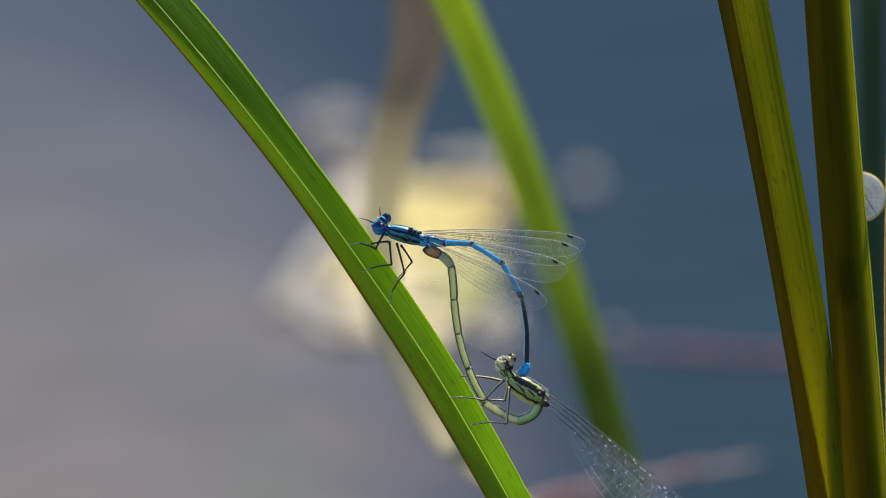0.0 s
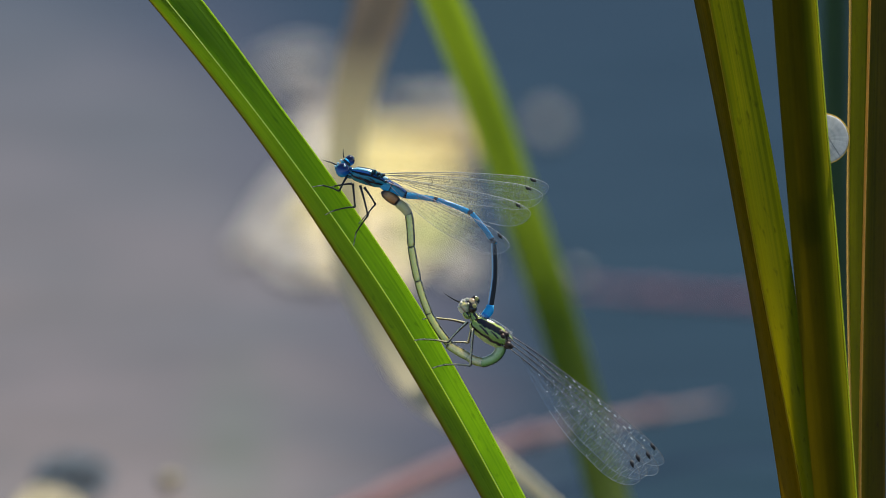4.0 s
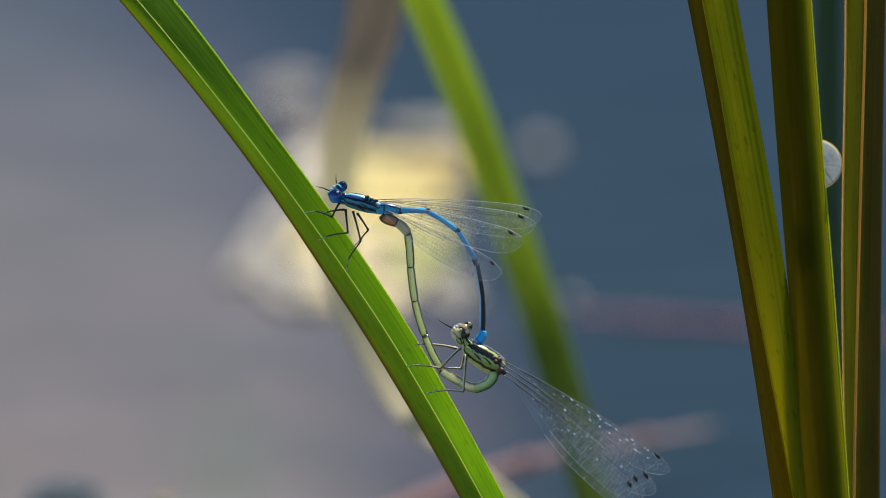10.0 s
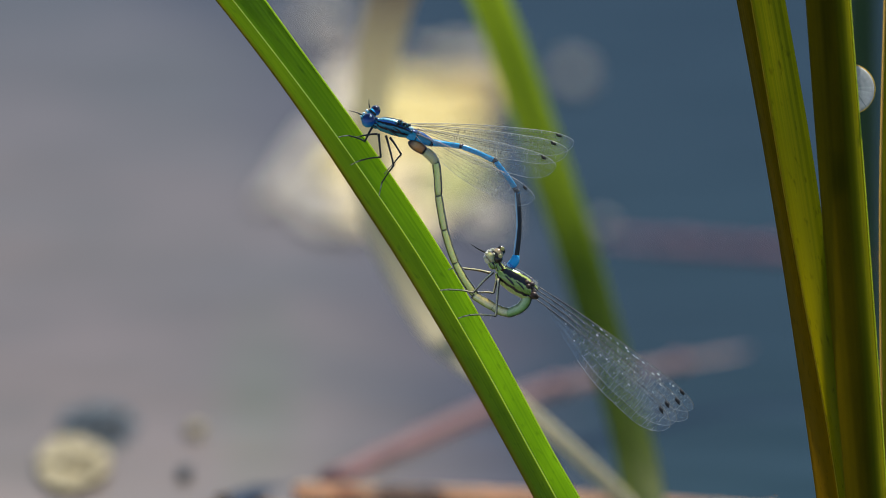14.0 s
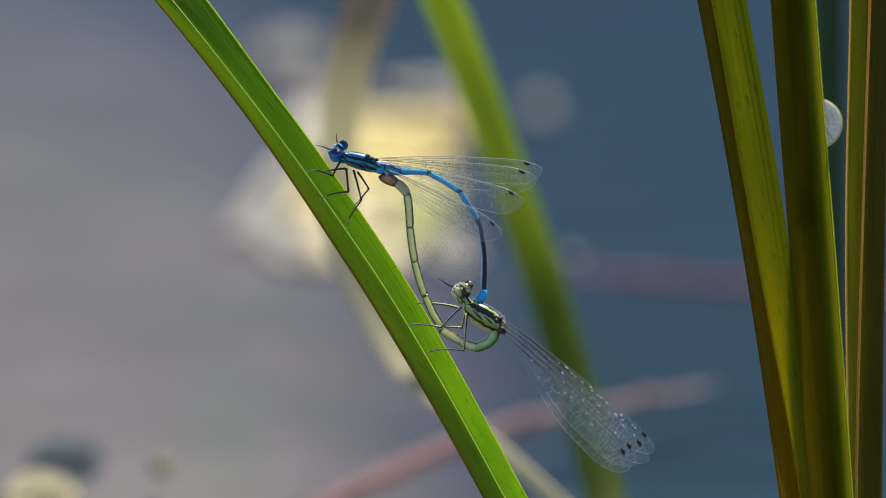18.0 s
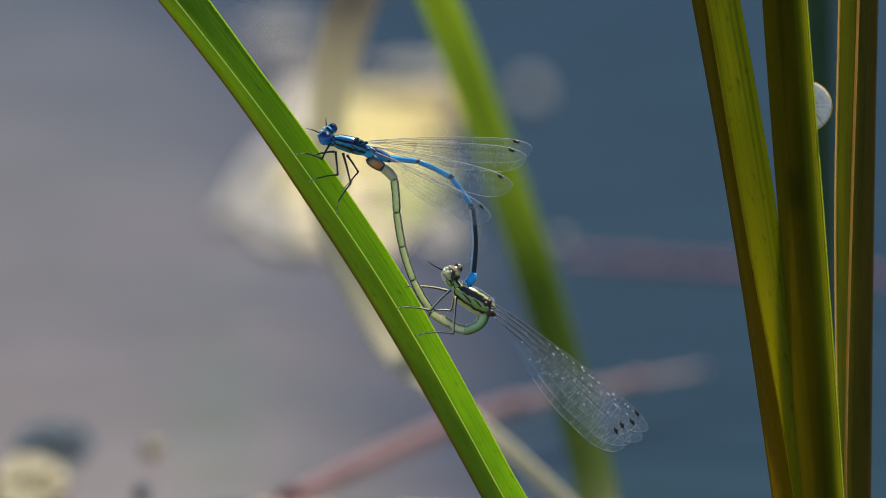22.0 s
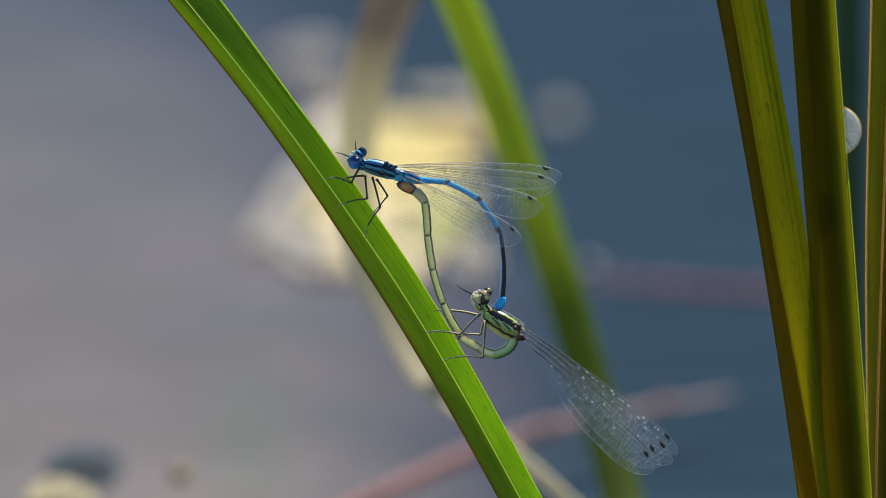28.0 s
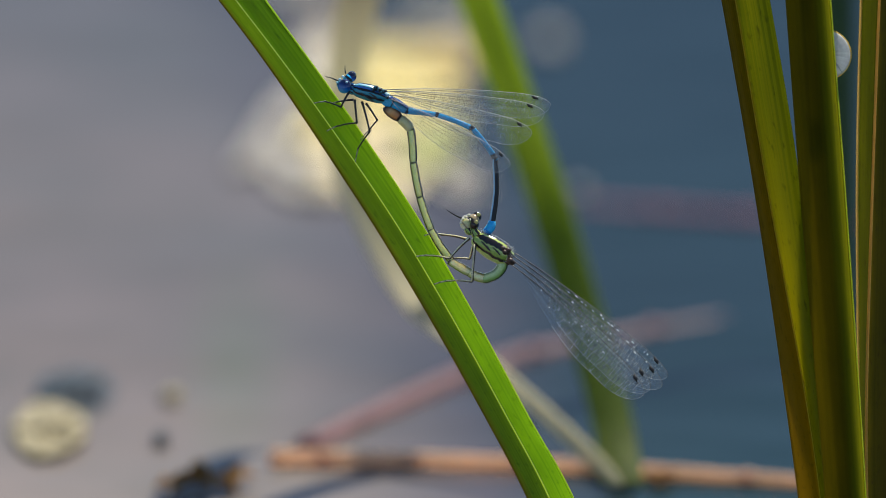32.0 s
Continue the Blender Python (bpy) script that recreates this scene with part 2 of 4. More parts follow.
# blue low end paints a reflection, bluish top a gleam
eye_dark = banded("eye_dark", [(0.0, BLUE), (0.30, (0.02, 0.22, 0.62)), (0.50, (0.010, 0.05, 0.26)), (0.62, (0.006, 0.010, 0.04)), (0.85, (0.006, 0.008, 0.03)), (1.0, (0.03, 0.06, 0.18))], None, 0.10, coat=0.12)
# the last, bluish stop paints a gleam on top of the eye
eye_near = banded("eye_near", [(0.0, (0.02, 0.34, 0.46)), (0.24, (0.016, 0.26, 0.50)), (0.42, (0.012, 0.12, 0.40)), (0.58, (0.008, 0.04, 0.18)), (0.74, (0.006, 0.010, 0.04)), (1.0, (0.03, 0.06, 0.18))], None, 0.12, coat=0.1)
face_blue = banded("face_blue", [(0.0, BLACK), (0.4, (0.012, 0.16, 0.26)), (0.65, TEAL), (0.75, BLACK), (0.82, TEAL), (1.0, ICE)], None, 0.3)
spot_ice = banded("spot_ice", [(0.0, ICE), (1.0, (0.6, 0.85, 0.9))], None, 0.2)
seg_blue = banded("segment_blue", [(0.0, BLUE), (0.4, (0.016, 0.30, 0.62)), (0.80, (0.016, 0.28, 0.52)), (0.84, BLACK), (0.97, BLACK), (1.0, BLUE)], rough=0.18, coat=0.3)
# paler than the perched male's blue, painting the light on its back
LIT_CYAN = (0.30, 0.70, 0.85)
seg_fly = banded("segment_cyan", [(0.0, LIT_CYAN), (0.84, LIT_CYAN), (0.88, BLACK), (1.0, BLACK)])
thorax_fly = banded("thorax_cyan", None, [(0.0, LIT_CYAN), (0.1, LIT_CYAN), (0.13, BLACK), (0.18, LIT_CYAN), (0.3, (0.3, 0.65, 0.7)), (0.7, (0.3, 0.65, 0.7)), (1.0, LIT_CYAN)])
seg_first = banded("segment_first", [(0.0, (1, 1, 1)), (0.30, (1, 1, 1)), (0.34, (0.05, 0.05, 0.05)), (0.40, (1, 1, 1)), (0.86, (1, 1, 1)), (0.92, (0.03, 0.03, 0.03)), (1.0, (0.03, 0.03, 0.03))], [(0.0, NAVY), (0.14, NAVY), (0.18, BLACK), (0.20, TEAL), (0.4, BLUE), (0.6, TEAL), (0.85, NAVY)])
seg_ring = banded("segment_ring", [(0.0, BLUE), (0.86, BLUE), (0.89, BLACK), (1.0, BLACK)], rough=0.18, coat=0.3)
seg_black = banded("segment_black", None, [(0.0, BLACK), (0.32, BLACK), (0.35, (0.30, 0.55, 0.75)), (0.46, (0.45, 0.65, 0.8)), (0.50, BLACK), (1.0, BLACK)], rough=0.45, coat=0.03)
seg_tail = banded("segment_tail", [(0.0, BLUE), (0.55, BLUE), (0.62, DEEP), (0.80, BLUE), (0.88, BLACK), (1.0, BLACK)])
leg_dark = banded("leg_dark", None, [(0.0, BLACK), (0.5, (0.02, 0.018, 0.016)), (0.62, (0.25, 0.23, 0.18)), (0.75, (0.04, 0.035, 0.03))], 0.3)
foot_pale = banded("foot_pale", [(0.0, (0.10, 0.09, 0.08)), (0.3, (0.4, 0.37, 0.3)), (0.6, (0.12, 0.11, 0.09)), (0.85, (0.45, 0.42, 0.34)), (1.0, (0.10, 0.09, 0.07))], None, 0.25)
hair = material("antenna_black", (0.012, 0.011, 0.012), 0.4)[0]

thorax_green = banded("thorax_green", None, [(0.0, BROWN), (0.10, BROWN), (0.11, LIME), (0.135, LIME), (0.145, BROWN), (0.225, BROWN),
                      (0.235, LIME), (0.265, GREEN), (0.32, GREEN), (0.335, BROWN), (0.37, BROWN), (0.38, LIME), (0.62, LIME), (0.75, BROWN), (1.0, BROWN)], shake=0.07, flesh=0.12, coat=0.5, rough=0.18)
joint_brown = banded("joint_brown", [(0.0, (0.16, 0.075, 0.03)), (0.4, (0.06, 0.026, 0.014)), (0.7, (0.02, 0.012, 0.008)), (1.0, (0.14, 0.065, 0.03))], None, 0.5, coat=0.1)
head_green = banded("head_green", [(0.0, BROWN), (0.22, BROWN), (0.27, (0.6, 0.6, 0.4)), (0.42, LIME), (0.48, BROWN), (0.58, BROWN), (0.64, (0.40, 0.32, 0.18)), (0.8, (0.30, 0.20, 0.10)), (1.0, (0.16, 0.09, 0.04))], flesh=0.12, coat=0.35)
face_green = banded("face_green", [(0.0, BROWN), (0.30, (0.10, 0.07, 0.04)), (0.40, (0.50, 0.50, 0.20)), (0.60, (0.66, 0.62, 0.36)), (0.68, (0.20, 0.15, 0.08)), (0.76, (0.72, 0.70, 0.48)), (1.0, (0.74, 0.70, 0.50))], None, 0.4, flesh=0.5)
eye_brown = banded("eye_brown", [(0.0, (0.10, 0.08, 0.03)), (0.2, (0.03, 0.016, 0.010)), (0.75, (0.018, 0.011, 0.008)), (1.0, (0.05, 0.035, 0.02))], None, 0.2, coat=0.12)
spot_yellow = banded("spot_yellow", [(0.0, (0.50, 0.42, 0.12)), (1.0, (0.62, 0.54, 0.18))], None, 0.35)
spot_cream = banded("spot_cream", [(0.0, (0.6, 0.55, 0.3)), (1.0, (0.8, 0.76, 0.55))], None, 0.25)
abd_green = banded("abdomen_green", [(0.0, (0.35, 0.35, 0.35)), (0.03, (1, 1, 1)), (0.91, (1, 1, 1)), (0.95, (0.08, 0.08, 0.07)), (1.0, (0.08, 0.08, 0.07))],
                   [(0.0, BROWN), (0.105, BROWN), (0.135, (0.46, 0.52, 0.13)), (0.22, (0.70, 0.74, 0.25)), (0.30, (0.84, 0.84, 0.36)), (0.345, (0.72, 0.72, 0.26)), (0.365, BROWN), (0.54, BROWN), (0.57, (0.5, 0.55, 0.3)), (0.93, BROWN), (1.0, BROWN)], flesh=0.6, coat=0.4, rough=0.18)
# cream tone brightened to paint the sun on the lower segments
abd_cream = banded("abdomen_cream", [(0.0, BROWN), (0.04, (0.8, 0.8, 0.8)), (0.12, (1, 1, 1)), (0.9, (1, 1, 1)), (0.96, (0.1, 0.09, 0.07)), (1.0, BROWN)],
                   [(0.0, (0.05, 0.05, 0.02)), (0.08, (0.20, 0.26, 0.08)), (0.14, (0.50, 0.56, 0.20)), (0.22, (0.88, 0.84, 0.50)), (0.30, (0.90, 0.80, 0.44)), (0.37, (0.40, 0.34, 0.12)), (0.42, BROWN), (0.6, (0.4, 0.36, 0.16)), (1.0, (0.05, 0.05, 0.02))], 0.18, flesh=0.8, coat=0.3)
abd_base = banded("abdomen_base", None, [(0.0, (0.04, 0.04, 0.02)), (0.09, (0.06, 0.07, 0.03)), (0.13, (0.22, 0.36, 0.08)), (0.24, (0.40, 0.56, 0.20)), (0.32, (0.64, 0.72, 0.34)), (0.42, (0.10, 0.14, 0.05)), (0.6, (0.40, 0.46, 0.20)), (0.9, (0.05, 0.05, 0.02))], flesh=0.25, coat=0.5, rough=0.18)
abd_tip = banded("abdomen_tip", [(0.0, BROWN), (0.08, BROWN), (0.13, (0.50, 0.19, 0.05)), (0.45, (0.66, 0.32, 0.10)), (0.65, (0.56, 0.33, 0.13)), (0.78, (0.30, 0.15, 0.06)), (0.88, (0.05, 0.03, 0.02)), (1.0, BROWN)],
                 [(0.0, (0.12, 0.08, 0.06)), (0.10, (0.2, 0.14, 0.1)), (0.17, (0.9, 0.85, 0.8)), (0.30, (1.0, 1.0, 1.0)), (0.38, (0.35, 0.3, 0.25)), (0.46, (0.12, 0.1, 0.08)), (1.0, (0.12, 0.08, 0.06))], 0.3, flesh=0.35, coat=0.3)
abd_bend = banded("abdomen_bend", [(0.0, (0.6, 0.6, 0.6)), (0.1, (1, 1, 1)), (0.9, (1, 1, 1)), (1.0, (0.3, 0.3, 0.3))], [(0.0, (0.5, 0.5, 0.22)), (0.3, (0.58, 0.54, 0.28)), (0.43, (0.3, 0.26, 0.1)), (0.55, BROWN), (0.7, (0.5, 0.45, 0.2)), (1.0, (0.5, 0.5, 0.22))], flesh=0.6, coat=0.35)
leg_pale = banded("leg_pale", None, [(0.0, (0.05, 0.035, 0.022)), (0.24, (0.05, 0.035, 0.022)), (0.27, (0.74, 0.64, 0.38)), (0.40, (0.80, 0.70, 0.44)), (0.44, (0.05, 0.035, 0.022)), (1.0, (0.03, 0.022, 0.015))], 0.25, flesh=0.2)
stigma = material("stigma_brown", (0.018, 0.010, 0.008), 0.4)[0]
vein_dark = material("vein_dark", (0.060, 0.044, 0.030), 0.5)[0]
vein_mid = material("vein_mid", (0.40, 0.39, 0.36), 0.3)[0]
vein_pale = material("vein_pale", (0.54, 0.53, 0.50), 0.2)[0]
vein_deep = material("vein_deep", (0.028, 0.024, 0.022), 0.5)[0]
vein_brown = material("vein_brown", (0.15, 0.135, 0.12), 0.35)[0]
vein_glint = material("vein_glint", (0.88, 0.86, 0.80), 0.12)[0]


def wing_skin(name, milk, shine, net=0.4):
    m, t, b = material(name, (0.8, 0.82, 0.84), 0.25)
    both, u, v, place = uv(t)
    cells = t.nodes.new("ShaderNodeTexVoronoi")
    cells.feature = "DISTANCE_TO_EDGE"
    cells.inputs["Scale"].default_value = 1.0
    mp = t.nodes.new("ShaderNodeMapping")
    mp.inputs["Scale"].default_value = (12, 42, 1)
    t.links.new(both, mp.inputs[0])
    t.links.new(mp.outputs[0], cells.inputs["Vector"])
    edge = ramp(t, cells.outputs["Distance"], [(0.0, (net, net, net)), (0.06, (0, 0, 0))])
    cloud = ramp(t, speckle(t, both, 1.0, 3.0, (5, 18, 1)), [(0.36, (milk * 0.15,) * 3), (0.66, (milk * 2.0,) * 3)])
    cloud = mixed(t, cloud, ramp(t, v, [(0.05, (0.25, 0.25, 0.25)), (0.5, (1, 1, 1)), (0.95, (1.5, 1.5, 1.5))]), 1.0, "MULTIPLY")
    cover = mixed(t, cloud, edge, 1.0, "ADD")
    clear = t.nodes.new("ShaderNodeBsdfTransparent")
    clear.inputs[0].default_value = (0.97, 0.98, 0.98, 1)
    gloss = node(t, "BsdfGlossy", Roughness=0.22)
    body = t.nodes.new("ShaderNodeBsdfTranslucent")
    body.inputs[0].default_value = (0.55, 0.56, 0.56, 1)
    a, c, d = (t.nodes.new("ShaderNodeMixShader") for _ in range(3))
    t.links.new(b.outputs[0], a.inputs[1])
    t.links.new(body.outputs[0], a.inputs[2])
    a.inputs[0].default_value = 0.5
    b.inputs["Base Color"].default_value = (0.5, 0.5, 0.48, 1)
    t.links.new(cover, c.inputs[0])
    t.links.new(clear.outputs[0], c.inputs[1])
    t.links.new(a.outputs[0], c.inputs[2])
    d.inputs[0].default_value = shine
    t.links.new(c.outputs[0], d.inputs[1])
    t.links.new(gloss.outputs[0], d.inputs[2])
    ripple = speckle(t, both, 1.0, 2.0, (9, 40, 1))
    bump = node(t, "Bump", Strength=0.6, Distance=0.0001)
    t.links.new(ripple, bump.inputs["Height"])
    t.links.new(bump.outputs[0], gloss.inputs["Normal"])
    t.links.new(d.outputs[0], t.nodes["Material Output"].inputs[0])
    return m


skin_clear = wing_skin("wing_clear", 0.06, 0.035, 0.28)
skin_milky = wing_skin("wing_milky", 0.07, 0.06, 0.05)


# ---- shapes ----
def q(x, y, z=0.0):
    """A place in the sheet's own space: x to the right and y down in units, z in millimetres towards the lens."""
    return Vector(((x - 784) * U, (441 - y) * U, z * 0.001))


def thing(name, base, label, category, group="", kind=""):
    ob = new(name)
    ob.empty_display_size = 0.005
    ob.matrix_world = SHEET @ Matrix.Translation(base)
    return tagged(ob, label, category, group, kind)


def part(name, bm, mat, parent, label=""):
    me = bpy.data.meshes.new(name)
    bm.to_mesh(me)
    bm.free()
    for f in me.polygons:
        f.use_smooth = True
    me.materials.append(mat)
    ob = new(name, me)
    ob.parent = parent
    if label:
        ob["label"] = label
    return ob


def smooth_line(points, n):
    """n places along a rounded line through a few."""
    p = [Vector(a) for a in points]
    p = [p[0] * 2 - p[1]] + p + [p[-1] * 2 - p[-2]]
    out = []
    spans = len(p) - 3
    for i in range(n):
        s = i / (n - 1) * spans
        j = min(int(s), spans - 1)
        f = s - j
        a, b, c, d = p[j:j + 4]
        out.append(0.5 * (2 * b + (c - a) * f + (2 * a - 5 * b + 4 * c - d) * f * f + (3 * b - a - 3 * c + d) * f ** 3))
    return out


def tube(bm, points, radii, sides=12, flat=1.0, round_ends=True, face=(0, 0, 1)):
    """A tube along points; u runs round from its upper side to the side that faces the lens, v along it."""
    face = Vector(face)
    layer = bm.loops.layers.uv.verify()
    n = len(points)
    pts, rad = [Vector(p) for p in points], list(radii)
    rings = []
    for i in range(n):
        t = (pts[min(i + 1, n - 1)] - pts[max(i - 1, 0)]).normalized()
        a = face.cross(t)
        a = a.normalized() if a.length > 1e-6 else Vector((0, 1, 0))
        b = t.cross(a) * -1
        b = -b if b.dot(face) < 0 else b
        rings.append([bm.verts.new(pts[i] + (a * math.cos(2 * math.pi * s / sides) + b * flat * math.sin(2 * math.pi * s / sides)) * rad[i])
                      for s in range(sides)])
    for i in range(n - 1):
        for s in range(sides):
            e = (s + 1) % sides
            f = bm.faces.new((rings[i][s], rings[i][e], rings[i + 1][e], rings[i + 1][s]))
            for loop, (uu, vv) in zip(f.loops, ((s, i), (s + 1, i), (s + 1, i + 1), (s, i + 1))):
                loop[layer].uv = (uu / sides, vv / (n - 1))
    for ring, vv in ((rings[0], 0.0), (rings[-1], 1.0)):
        f = bm.faces.new(ring)
        for loop in f.loops:
            loop[layer].uv = (0.0, vv)
    bmesh.ops.recalc_face_normals(bm, faces=bm.faces)
    return bm


def blob(bm, centre, along, radii, rings=14, sides=18, face=(0, 0, 1)):
    """A rounded body: an egg along a direction with radii along, up and towards the lens."""
    d = Vector(along).normalized()
    pts, rad = [], []
    for i in range(rings + 1):
        a = math.pi * (0.02 + 0.96 * i / rings)
        pts.append(Vector(centre) - d * radii[0] * math.cos(a))
        rad.append(radii[1] * math.sin(a))
    return tube(bm, pts, rad, sides, radii[2] / radii[1], face=face)


def blade(name, spine, ridge_z, mat, rib_mat, label, thick=0.35, group="", n=70, rib=0.12, bow=0.12, under=None, margins=(), roll=1.0, proud=0.02, gutter=False):
    """A folded leaf blade of a reed. spine: rows of y, left edge, fold and right edge, and z of the row in millimetres."""
    under = under or reed_under
    first, last = ridge_z if isinstance(ridge_z, tuple) else (ridge_z, ridge_z)
    rows = smooth_line([(r[0], r[1], 0) for r in spine], n), smooth_line([(r[0], r[2], 0) for r in spine], n), \
        smooth_line([(r[0], r[3], r[4]) for r in spine], n)
    low = max(spine, key=lambda r: r[0])
    base = q(low[2], low[0], low[4])
    ob = thing(name, base, label, "reed", group)
    bm = bmesh.new()
    layer = bm.loops.layers.uv.verify()
    front, behind, ribline, edges = [], [], [], {-1: [], 1: []}
    across = 7
    for i in range(n):
        y, xl, xm, xr, z = rows[0][i][0], rows[0][i][1], rows[1][i][1], rows[2][i][1], rows[2][i][2]
        line_f, line_b = [], []
        turn = min(1.0, max(0.0, (y + 100) / 900))
        crease = first + (last - first) * turn
        for j in range(2 * across + 1):
            if j <= across:
                s = j / across
                x = xl + (xm - xl) * s
                zz = crease * s + bow * math.sin(math.pi * s)
            else:
                s = (j - across) / across
                x = xm + (xr - xm) * s
                zz = crease * (1 - s ** roll) + bow * math.sin(math.pi * s)
            zz += 0.035 * math.sin(j * 2.7)
            edge = min(j, 2 * across - j) / across
            line_f.append(bm.verts.new(q(x, y, z + zz) - base))
            line_b.append(bm.verts.new(q(x, y, z + zz - 0.05 - thick * min(1.0, edge * 2)) - base))
        front.append(line_f)
        behind.append(line_b)
        edges[-1].append(q(xl, y, z) - base)
        edges[1].append(q(xr, y, z) - base)
        ribline.append(q(xm, y, z + crease + proud) - base)
    for i in range(n - 1):
        for j in range(2 * across):
            for grid, flip in ((front, False), (behind, True)):
                c = [(i, j), (i + 1, j), (i + 1, j + 1), (i, j + 1)]
                c = c[::-1] if flip else c
                f = bm.faces.new([grid[a][b] for a, b in c])
                f.material_index = int(flip)
                for loop, (a, b) in zip(f.loops, c):
                    loop[layer].uv = (b / (2 * across), a / (n - 1))
        for j in (0, 2 * across):
            f = bm.faces.new((front[i][j], behind[i][j], behind[i + 1][j], front[i + 1][j]))
            for loop in f.loops:
                loop[layer].uv = (j / (2 * across), i / (n - 1))
    for i in (0, n - 1):
        bm.faces.new(front[i] + behind[i][::-1])
    bmesh.ops.recalc_face_normals(bm, faces=bm.faces)
    part("blade", bm, mat, ob).data.materials.append(under)
    if rib:
        bm = bmesh.new()
        tube(bm, ribline, [rib * 0.001] * n, 8)
        part("midrib", bm, rib_mat, ob, "pale raised midrib")
    # edge strips; the lime, rim and orange ones also paint lit edges
    for side, mat_edge, thick_edge in margins:
        bm = bmesh.new()
        if gutter:
            rows = [[bm.verts.new(p + Vector((side * thick_edge * 0.001 * (1 + math.cos(a)), 0, thick_edge * 0.001 * math.sin(a)))) for a in (0.0, 0.5, 1.1, 1.7, 2.3, 2.9)] for p in edges[side]]
            for one, two in zip(rows, rows[1:]):
                for k in range(5):
                    bm.faces.new((one[k], one[k + 1], two[k + 1], two[k]))
        else:
            tube(bm, edges[side], [thick_edge * 0.001] * n, 8)
        part("margin", bm, mat_edge, ob, "bright leaf margin")
    return ob


# ---- water ----
def pond():
    m, t, b = material("pond_water", (0.02, 0.03, 0.04), 0.06)
    b.inputs["IOR"].default_value = 1.33
    b.inputs["Specular IOR Level"].default_value = 0.112
    c = t.nodes.new("ShaderNodeTexCoord")
    s = t.nodes.new("ShaderNodeSeparateXYZ")
    t.links.new(c.outputs["Object"], s.inputs[0])
    drift = speckle(t, c.outputs["Object"], 9.0, 3.0)
    add = t.nodes.new("ShaderNodeMath")
    add.operation = "MULTIPLY_ADD"
    add.inputs[1].default_value = 0.06
    t.links.new(drift, add.inputs[0])
    # the painted pale reflection spans about two metres, ragged-rimmed; others lie further off
    reach = t.nodes.new("ShaderNodeVectorMath")
    reach.operation = "LENGTH"
    middle = node(t, "Mapping", Location=(0.0, -0.17, 0.0))
    t.links.new(c.outputs["Object"], middle.inputs[0])
    t.links.new(middle.outputs[0], reach.inputs[0])
    span = t.nodes.new("ShaderNodeMapRange")
    span.interpolation_type = "SMOOTHSTEP"
    span.inputs["From Min"].default_value, span.inputs["From Max"].default_value = 0.16, 0.75
    t.links.new(reach.outputs["Value"], span.inputs["Value"])
    far_patches = speckle(t, c.outputs["Object"], 0.9, 5.0)

    def strewn(source, amount):
        """Far from the reeds the patches' own drift takes over from the rim's line."""
        low = node(t, "Math")
        low.operation = "SUBTRACT"
        low.inputs[1].default_value = 0.5
        t.links.new(far_patches, low.inputs[0])
        big = node(t, "Math")
        big.operation = "MULTIPLY"
        big.inputs[1].default_value = amount
        t.links.new(low.outputs[0], big.inputs[0])
        blend = t.nodes.new("ShaderNodeMix")
        t.links.new(span.outputs[0], blend.inputs[0])
        t.links.new(source, blend.inputs[2])
        t.links.new(big.outputs[0], blend.inputs[3])
        return blend.outputs[0]
    slant = node(t, "Math")
    slant.operation = "MULTIPLY_ADD"
    slant.inputs[1].default_value = 0.29
    lean = node(t, "Math")
    lean.operation = "SUBTRACT"
    lean.inputs[1].default_value = 0.17
    t.links.new(s.outputs[1], lean.inputs[0])
    far_only = node(t, "Math")
    far_only.operation = "MAXIMUM"
    far_only.inputs[1].default_value = 0.0
    t.links.new(lean.outputs[0], far_only.inputs[0])
    t.links.new(far_only.outputs[0], slant.inputs[0])
    t.links.new(s.outputs[0], slant.inputs[2])
    t.links.new(strewn(slant.outputs[0], 0.9), add.inputs[2])
    shift = t.nodes.new("ShaderNodeMapRange")
    shift.inputs["From Min"].default_value, shift.inputs["From Max"].default_value = -0.0400, 0.1020
    t.links.new(add.outputs[0], shift.inputs["Value"])
    # reflections painted into the water's colour, pale left to dark blue-green right
    reflection_tint = ramp(t, shift.outputs[0], [(0.0, (0.130, 0.110, 0.096)), (0.3, (0.119, 0.104, 0.094)), (0.49, (0.052, 0.048, 0.054)), (0.56, (0.022, 0.028, 0.034)), (0.63, (0.008, 0.019, 0.022)),
                                      (1.0, (0.004, 0.016, 0.019))])
    patch = ramp(t, speckle(t, c.outputs["Object"], 30.0, 3.0), [(0.3, (0.8, 0.84, 0.84)), (0.7, (1.15, 1.1, 1.12))])
    # the painted reflection turns darker and bluer with distance
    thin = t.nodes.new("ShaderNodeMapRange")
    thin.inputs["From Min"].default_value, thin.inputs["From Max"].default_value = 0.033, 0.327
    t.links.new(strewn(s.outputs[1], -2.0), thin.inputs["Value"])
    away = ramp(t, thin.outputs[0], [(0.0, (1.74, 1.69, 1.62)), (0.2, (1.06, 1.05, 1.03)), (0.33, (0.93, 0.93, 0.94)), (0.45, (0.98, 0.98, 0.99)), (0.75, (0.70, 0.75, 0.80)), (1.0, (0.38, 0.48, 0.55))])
    reflection_tint = mixed(t, reflection_tint, away, 1.0, "MULTIPLY")
    # a faint green reflection of plants, painted in as a soft patch
    green_reflection = node(t, "Mapping", Location=(3.7, -2.0, 0.0), Scale=(122.0, 20.0, 1.0))
    t.links.new(c.outputs["Object"], green_reflection.inputs[0])
    near = t.nodes.new("ShaderNodeVectorMath")
    near.operation = "LENGTH"
    t.links.new(green_reflection.outputs[0], near.inputs[0])
